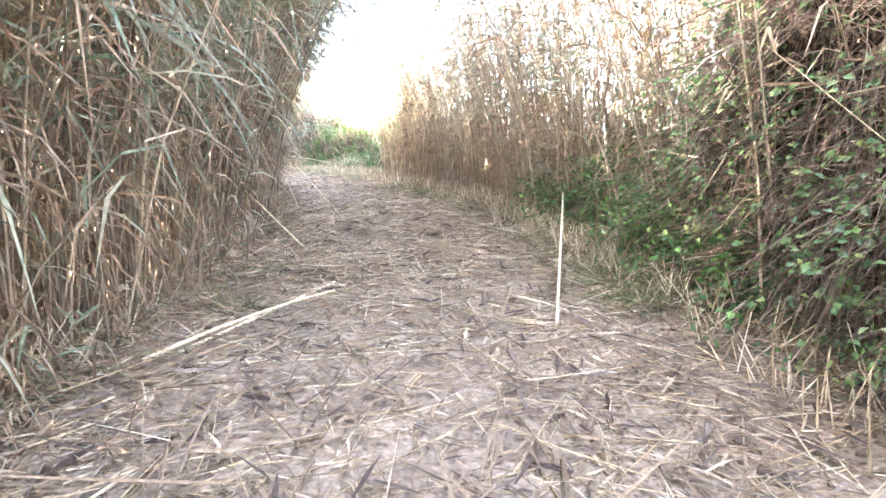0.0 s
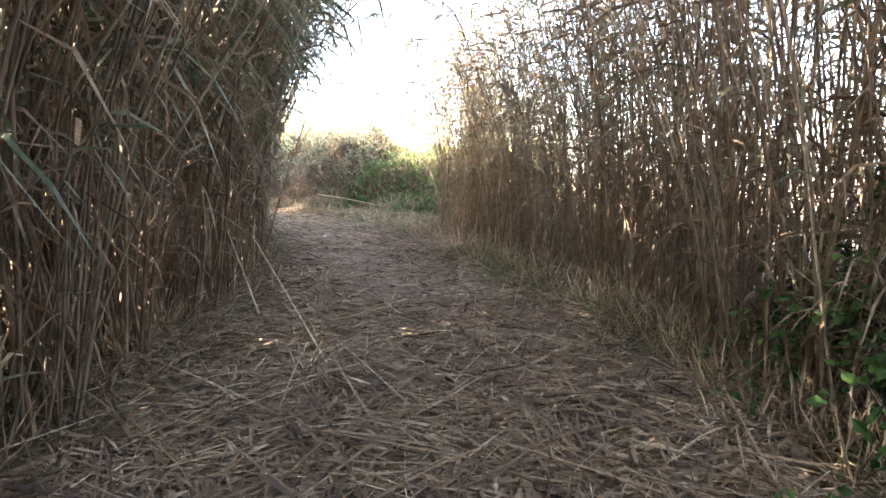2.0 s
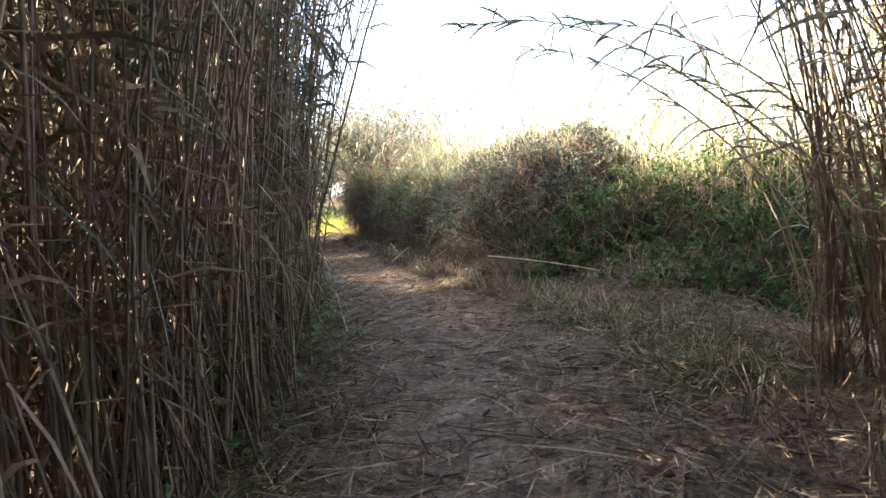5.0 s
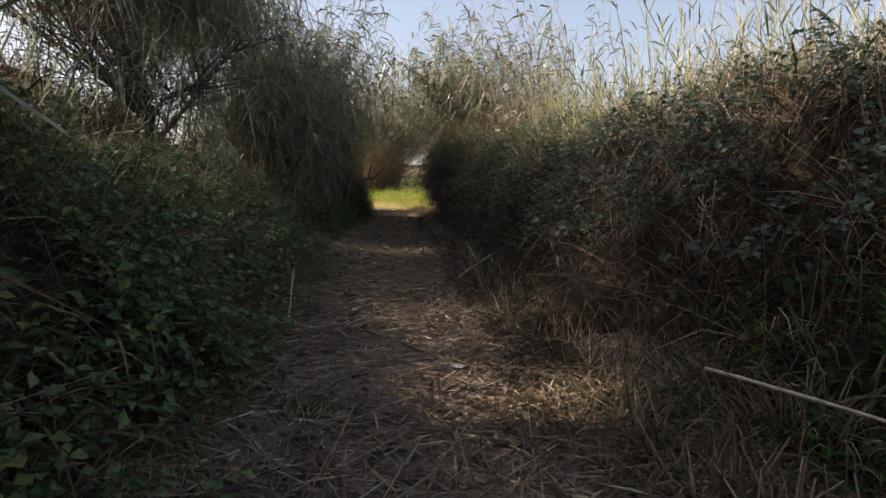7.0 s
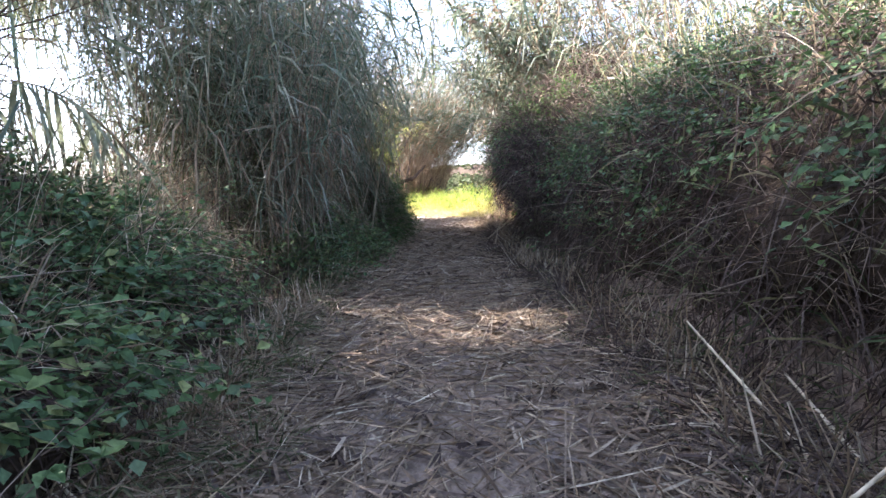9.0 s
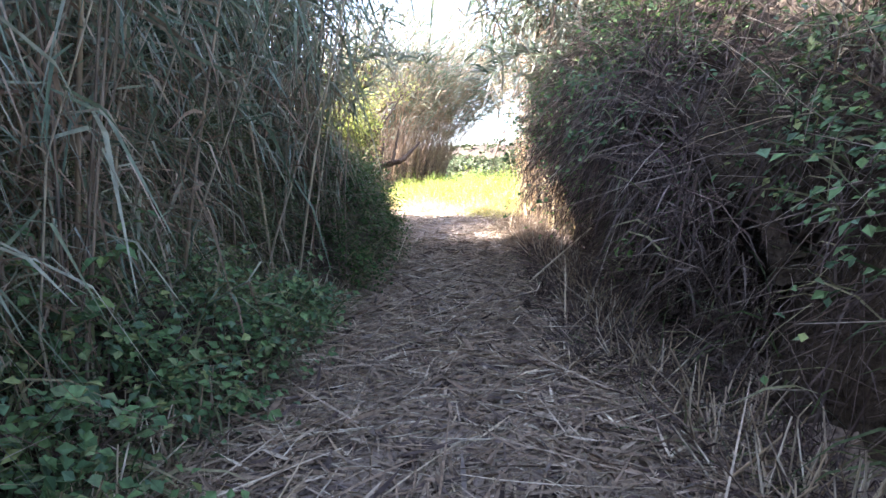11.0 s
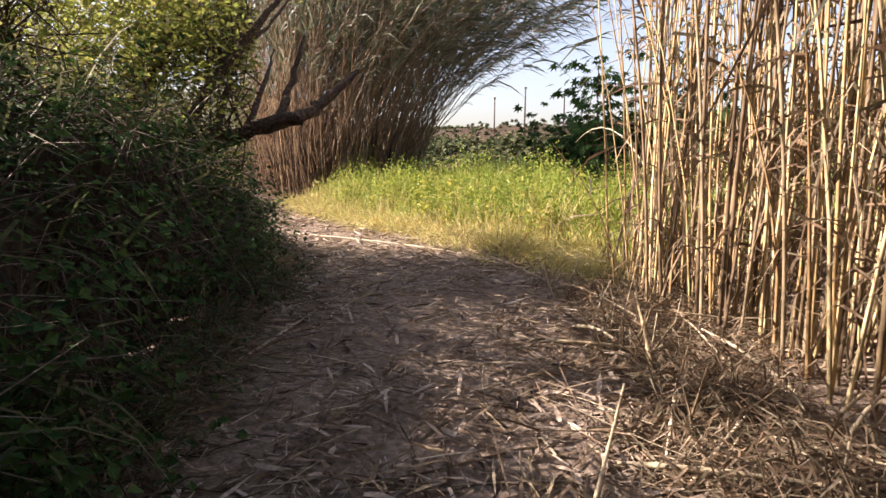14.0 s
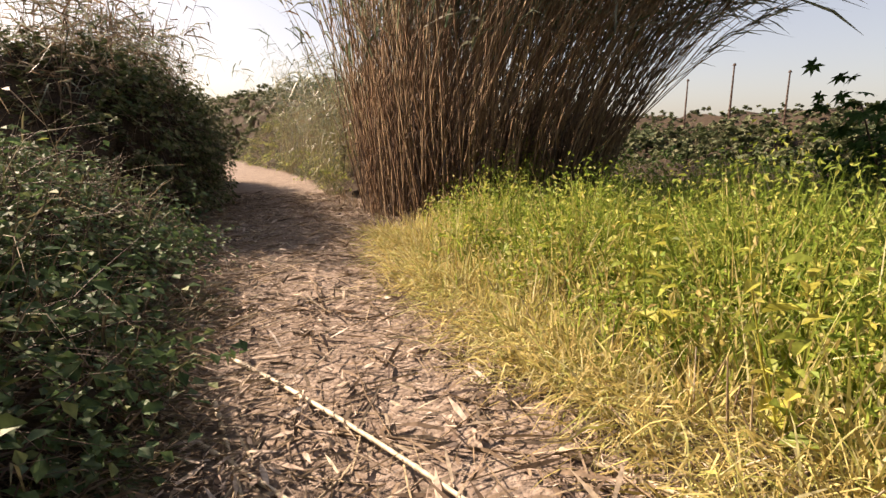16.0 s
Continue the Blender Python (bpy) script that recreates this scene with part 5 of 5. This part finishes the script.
droop = new("drooping_cane")
droop.location = (-14.3, 21.9, 0)
rel = lambda q: vec(q) - vec((-14.3, 21.9, 0))
part("stalk", rod(rel((-14.3, 21.9, 0)), rel((-13.4, 20.0, 2.0)), 0.014, (0.0, 0.0, 0.75)), M_CANE_NEAR, droop, smooth=True)
g = np.random.default_rng(650)
u = np.linspace(0.45, 1.0, 34)
q = rel((-14.3, 21.9, 0)) + (rel((-13.4, 20.0, 2.0)) - rel((-14.3, 21.9, 0))) * u[:, None] + vec((0, 0, 0.75)) * (4 * u * (1 - u))[:, None]
for k in range(34):
    part("leaf_blade", [straps(q[k:k + 1], np.column_stack([g.normal(0, 0.35, (1, 2)), [-0.5]]), g.uniform(0.35, 0.6), g.uniform(0.03, 0.05), 0.7, 4, g)], M_REEDLEAF, droop)
tagged(droop, "bent reed cane with broad green leaves hanging over the brambles", "cane")


# ---- scrap ----
paper = new("paper_scrap")
paper.location = (-6.87, 18.62, 0.03)
pv = np.array([(x, y, 0.012 * math.sin(9 * x + 5 * y) + t) for t in (0, 0.0015) for y in (-0.035, 0.0, 0.035) for x in (-0.06, -0.02, 0.02, 0.06)])
pf = [(i * 4 + j, i * 4 + j + 1, i * 4 + j + 5, i * 4 + j + 4) for i in (0, 1) for j in (0, 1, 2)]
pf += [tuple(q + 12 for q in f[::-1]) for f in pf]
part("sheet", [(pv, pf)], M_PAPER, paper)
tagged(paper, "crumpled white paper scrap on the track", "litter")


# ---- trees ----
def tree(name, label, base, limbs, seed, twigs=5, leaf_n=1500, leaf_mat=None, leaf_size=(0.03, 0.06), reach=0.9, crown=None, narrow=False):
    """Limbs given as chains of points with start and end radius; twigs and leaves grow from them. crown: centre, radii and leaf count of a leafy top."""
    g = np.random.default_rng(seed)
    root = new(name)
    root.location = (*base, 0)
    m = -vec(root.location)
    tagged(root, label, "tree")
    tips = []
    tw = []
    for k, (pts, r0, r1) in enumerate(limbs):
        pts = vec(pts)
        u = np.linspace(0, 1, len(pts))
        uu = np.linspace(0, 1, 6 * (len(pts) - 1) + 1)
        c = np.stack([np.interp(uu, u, pts[:, j]) for j in range(3)], 1)
        c[1:-1] = (c[:-2] + c[1:-1] * 2 + c[2:]) / 4
        c[1:-1] += g.normal(0, r0 * 0.18, (len(c) - 2, 3))
        r = r0 + (r1 - r0) * uu
        r = r * (1 + 0.12 * np.sin(uu * 23 + k))
        t = unit(np.gradient(c, axis=0))
        a = unit(np.cross(t, vec((0.3, 0.2, 1))))
        b = np.cross(t, a)
        th = np.arange(8) * 2 * np.pi / 8
        v = c[:, None] + (a[:, None] * np.cos(th)[None, :, None] + b[:, None] * np.sin(th)[None, :, None]) * r[:, None, None]
        i, j = np.meshgrid(np.arange(len(c) - 1), np.arange(8), indexing="ij")
        f = np.stack([i * 8 + j, i * 8 + (j + 1) % 8, (i + 1) * 8 + (j + 1) % 8, (i + 1) * 8 + j], -1).reshape(-1, 4)
        part("trunk" if k == 0 else "limb", [(v.reshape(-1, 3) + m, f), (np.concatenate([v[-1], c[-1:] + t[-1:] * r1 * 0.7]) + m, np.array([(q, (q + 1) % 8, 8) for q in range(8)]))], M_BARK, root, smooth=True)
        n = int(twigs * np.linalg.norm(pts[-1] - pts[0]) * 4)
        q = g.integers(len(c) // 3, len(c), n)
        tw.append((c[q], t[q]))
    p, t = np.concatenate([x[0] for x in tw]), np.concatenate([x[1] for x in tw])
    for level, (ln, r) in enumerate(((reach, 0.009), (reach * 0.5, 0.004))):
        d = t * 0.5 + g.normal(0, 0.6, p.shape) + vec((0, 0, 0.2))
        L = g.uniform(0.4, 1.0, len(p)) * ln
        bend = g.normal(0, 0.12, p.shape)
        far = np.ones(len(p), bool)
        for w in (0.0, 0.5, 1.0):
            c = p + unit(d) * (L * w)[:, None] + bend * w * w
            far &= (off_trail(c[:, :2]) > 0.95) | (c[:, 2] > 2.7)
        p, d, L, bend, t = p[far], d[far], L[far], bend[far], t[far]
        v, f = tubes(p, d, L, bend, r, r * 0.35, 4 - level, 4 - level)
        part("twig_mass" if level else "branchwork", [(v + m, f)], M_BARK, root, kind="stuff", smooth=True)
        u = g.uniform(0.2, 1, (4, len(p)))
        ends = [p + unit(d) * (L * w)[:, None] + bend * (w ** 2)[:, None] for w in u]
        t = np.concatenate([unit(d)] * 4)
        p = np.concatenate(ends)
    lp = p[g.integers(0, len(p), leaf_n)] + g.normal(0, 0.05, (leaf_n, 3))
    for (cx, cy, cz), (rx, ry, rz), cn in (crown if isinstance(crown, list) else [crown] if crown else []):
        hubs = g.normal(0, 0.55, (90, 3)) * vec((rx, ry, rz)) + vec((cx, cy, cz))
        lp = np.concatenate([lp, hubs[g.integers(0, 90, cn)] + g.normal(0, 0.28, (cn, 3))])
        tops = hubs[::6]
        stem = vec(limbs[0][0][-1])
        if cz > 4:
            v, f = tubes(np.repeat(stem[None], len(tops), 0), tops - stem, np.linalg.norm(tops - stem, axis=1), g.normal(0, 0.2, (len(tops), 3)), 0.018, 0.006, 4, 4)
            part("crown_branchwork", [(v + m, f)], M_BARK, root, kind="stuff", smooth=True)
    lp = lp[~shades_patch(lp) & ((off_trail(lp[:, :2]) > 0.95) | (lp[:, 2] > 2.7))]
    n = len(lp)
    if narrow:
        v, f = straps(lp, np.column_stack([g.normal(0, 0.5, (n, 2)), g.uniform(-0.8, 0.4, n)]), g.uniform(0.3, 0.6, n), g.uniform(0.02, 0.04, n), g.uniform(0.5, 1.4, n), 2, g)
    else:
        v, f = leaflets(lp, np.tile(vec((0, 0, 1)), (n, 1)), g.uniform(*leaf_size, n), g)
    part("foliage", [(v + m, f)], leaf_mat or M_YELLOWLEAF, root, kind="stuff")
    return root


tree("crooked_tree", "crooked dark-barked tree with a thick low limb over the track", (-23.0, 30.0),
     [([(-23.0, 30.0, 0), (-22.7, 30.2, 0.7), (-22.2, 30.5, 1.1), (-21.6, 30.9, 1.28), (-21.2, 31.15, 1.38)], 0.105, 0.055),
      ([(-21.22, 31.13, 1.37), (-21.2, 31.42, 1.54), (-21.2, 31.75, 1.8)], 0.058, 0.024),
      ([(-21.35, 31.05, 1.36), (-21.5, 31.3, 1.7), (-21.6, 31.5, 2.1)], 0.04, 0.015),
      ([(-22.2, 30.5, 1.1), (-21.9, 30.9, 1.8), (-21.8, 31.4, 2.4), (-21.9, 31.9, 2.9)], 0.05, 0.015),
      ([(-22.5, 30.4, 1.0), (-22.7, 30.6, 1.7), (-22.6, 31.0, 2.6), (-22.3, 31.3, 3.4)], 0.08, 0.02),
      ([(-22.7, 30.2, 0.8), (-22.2, 29.6, 1.6), (-21.4, 29.2, 2.3), (-20.6, 29.2, 2.9)], 0.06, 0.015),
      ([(-22.8, 30.2, 0.8), (-23.4, 30.8, 1.8), (-23.8, 31.6, 2.6)], 0.05, 0.015),
      ([(-22.2, 30.5, 1.1), (-22.4, 31.0, 1.7), (-22.3, 31.5, 2.2), (-22.6, 32.1, 2.75)], 0.04, 0.012),
      ([(-21.8, 30.75, 1.2), (-22.3, 31.2, 1.9), (-23.0, 31.7, 2.4)], 0.035, 0.01),
      ([(-21.6, 30.9, 1.28), (-21.9, 31.3, 1.75), (-22.4, 31.7, 2.1)], 0.03, 0.008)], 201, twigs=11, leaf_n=4500, reach=0.8,
     crown=[((-22.5, 31.0, 2.2), (0.8, 0.5, 0.4), 3500), ((-21.7, 30.2, 2.2), (0.8, 0.5, 0.4), 1200), ((-22.2, 29.7, 2.6), (1.2, 0.8, 0.5), 2000), ((-24.7, 30.2, 2.4), (0.9, 0.7, 0.4), 3500), ((-23.0, 30.5, 2.1), (0.8, 0.5, 0.35), 3000)], leaf_size=(0.04, 0.08))
tree("bare_tree", "half-bare tree with leaning branches behind the bramble hummock", (-14.6, 19.6),
     [([(-14.6, 19.6, 0), (-14.5, 19.7, 1.6), (-14.0, 19.5, 2.3)], 0.13, 0.08),
      ([(-14.4, 19.7, 1.7), (-13.6, 19.4, 2.4), (-12.6, 18.6, 3.1), (-11.6, 17.8, 3.9)], 0.07, 0.015),
      ([(-14.4, 19.7, 1.7), (-13.9, 20.2, 2.6), (-13.0, 20.6, 3.5)], 0.06, 0.015),
      ([(-14.0, 19.5, 2.3), (-13.6, 18.9, 3.6), (-13.3, 18.0, 5.6)], 0.06, 0.02),
      ([(-14.2, 19.6, 2.0), (-12.8, 19.2, 2.35), (-11.6, 19.2, 2.5)], 0.04, 0.01),
      ([(-14.0, 19.6, 2.1), (-12.9, 18.9, 2.2), (-11.8, 18.0, 2.6), (-10.8, 17.2, 3.3)], 0.045, 0.012)], 202, twigs=4, leaf_n=800, reach=1.3, leaf_mat=M_REEDLEAF,
     # high crowns added above the view to shade track and bank
     crown=[((-13.4, 17.4, 6.0), (2.4, 2.2, 0.7), 3600), ((-15.0, 18.9, 6.0), (1.8, 1.6, 0.7), 2600), ((-16.2, 17.3, 6.0), (2.0, 1.7, 1.0), 3500)], narrow=True)
# added tree: its crown, mostly out of view, keeps sun off the bank
tree("added_shade_tree", "leafy tree added behind the hummock to shade the bank", (-10.6, 14.8),
     [([(-10.6, 14.8, 0), (-10.4, 15.0, 2.0), (-10.6, 15.3, 5.2)], 0.14, 0.04),
      ([(-10.4, 15.0, 2.0), (-9.6, 15.8, 3.2), (-9.0, 16.4, 4.2)], 0.06, 0.015),
      ([(-10.3, 15.1, 3.0), (-11.2, 15.6, 4.0), (-11.8, 16.0, 4.8)], 0.05, 0.015)], 203, twigs=5, leaf_n=250, reach=0.9, leaf_mat=M_REEDLEAF,
     crown=[((-10.9, 15.4, 5.6), (2.4, 2.0, 1.0), 4500), ((-9.8, 13.2, 6.6), (1.9, 1.9, 0.8), 9000)], narrow=True)


# second added tree, placed only to block sun from the track
tree("added_shade_tree", "leafy tree added behind the drooping reed to shade the track", (-17.0, 20.0),
     [([(-17.0, 20.0, 0), (-16.8, 20.2, 2.4), (-16.6, 20.2, 5.2)], 0.14, 0.04),
      ([(-16.8, 20.2, 2.4), (-16.0, 19.8, 3.8), (-15.6, 19.6, 5.0)], 0.06, 0.015),
      ([(-16.8, 20.2, 3.0), (-17.6, 20.9, 4.2), (-18.2, 21.4, 5.2)], 0.05, 0.015)], 204, twigs=5, leaf_n=250, reach=0.9, leaf_mat=M_REEDLEAF,
     crown=[((-16.9, 20.4, 5.8), (2.4, 2.0, 1.0), 8000), ((-18.5, 22.4, 5.6), (2.0, 1.8, 1.1), 7000)], narrow=True)


fallen_cane("long straw-coloured cane fallen across the verge", (-1.6, 2.75, 0.05), (-0.72, 3.55, 0.22), 0.014, (0, 0, 0.03), seed=91)


# ---- palmate-leaved plants ----
def palmate(r):
    n = 14
    a = np.linspace(-2.6, 2.6, n + 1)
    rad = np.where(np.arange(n + 1) % 2 == 0, 0.5, 1.0) * r * (1 - 0.12 * np.abs(a))
    v = [(0, 0, 0)] + [(math.cos(t) * q, math.sin(t) * q, -0.25 * q * q / r) for t, q in zip(a, rad)]
    return [(np.array(v), np.array([(0, k, k + 1) for k in range(1, n + 1)]))]


PALM = [mesh_of("leaf", palmate(r), M_DARKLEAF) for r in (0.11, 0.14, 0.17)]


def castor(base, tall, n, seed):
    g = np.random.default_rng(seed)
    root = new("castor_plant")
    root.location = (*base, 0)
    stems = []
    for k in range(4):
        top = vec((g.normal(0, 0.5), g.normal(0, 0.5), tall * g.uniform(0.75, 1.05)))
        part("stem", rod((g.normal(0, 0.08), g.normal(0, 0.08), 0), top, 0.018, (g.normal(0, 0.1), g.normal(0, 0.1), 0)), M_TWIG, root, smooth=True)
        stems.append(top)
    for k in range(n):
        top = stems[k % 4] * g.uniform(0.12, 1.02)
        a = g.uniform(0, 2 * np.pi)
        d = vec((math.cos(a), math.sin(a), g.uniform(-0.1, 0.5))) * g.uniform(0.15, 0.85)
        leaf = new("leaf", PALM[k % 3])
        leaf.parent = root
        leaf.matrix_basis = Matrix.Translation(Vector(top + d)) @ pose(0, 0, 0, g.normal(0, 25), g.uniform(5, 50), math.degrees(a))
    return tagged(root, "castor plant with dark green palmate leaves", "shrub", "castor plants")


castor((-22.4, 38.9), 2.7, 430, 301)
castor((-21.2, 39.6), 3.0, 450, 302)
castor((-23.6, 39.9), 1.9, 300, 303)
castor((-20.0, 38.6), 2.3, 320, 304)

mound("dark_scrub", "dark green scrub under the castor plants", [(-17.8, 37.6), (-20.5, 38.2), (-23.0, 39.2), (-25.5, 41.0)], 1,
      [(0, 0), (0.2, 0.6), (0.6, 1.1), (1.2, 1.4), (2.4, 1.5)], leaves=22000, stems=800, husks=1500, seed=26, leaf_size=(0.06, 0.13), leaf_mat=M_DARKLEAF)

# ---- distance ----
mound("weed_patch", "low dark green weeds behind the meadow", [(-13, 36.0), (-18.5, 38.0), (-25, 41.2), (-34, 43.5)], 1,
      [(0, 0), (0.3, 0.3), (1.2, 0.5), (4.2, 0.6)], leaves=24000, stems=600, husks=800, blades=9000, seed=403, leaf_size=(0.05, 0.11), leaf_mat=M_DARKLEAF, inset=0.1)
mound("scrub_hedge", "dark scrub hedge behind the meadow", [(-12, 40.5), (-18, 42.0), (-24, 43.5), (-31, 45), (-38, 46)], 1,
      [(0, 0), (0.3, 0.6), (0.8, 1.0), (1.6, 1.3), (3, 1.4)], leaves=52000, stems=1500, husks=1200, blades=9000, seed=401, leaf_size=(0.1, 0.22), leaf_mat=M_FAR, inset=0.3)
mound("scrub_hedge", "pale grey-green far hedge", [(5, 62), (-20, 66), (-45, 72), (-75, 74)], 1,
      [(0, 0), (0.8, 1.4), (2, 2.6), (4, 3.4), (8, 3.8)], leaves=30000, stems=0, husks=0, seed=402, leaf_size=(0.2, 0.45), leaf_mat=M_FAR)
for k, (x, y, h) in enumerate([(-39.8, 62.6, 5.4), (-37.9, 64.8, 5.0), (-45, 66, 5.2)]):
    post = new("fence_post")
    post.location = (x, y, 0)
    part("shaft", rod((0, 0, 0), (0, 0, h), 0.09, (0, 0, 0), 8), M_BARK, post, smooth=True)
    part("cap", rod((0, 0, h - 0.02), (0, 0, h + 0.1), 0.11, (0, 0, 0), 8), M_BARK, post, smooth=True)
    tagged(post, "tall weathered wooden post rising above the far hedge", "post", "far posts")
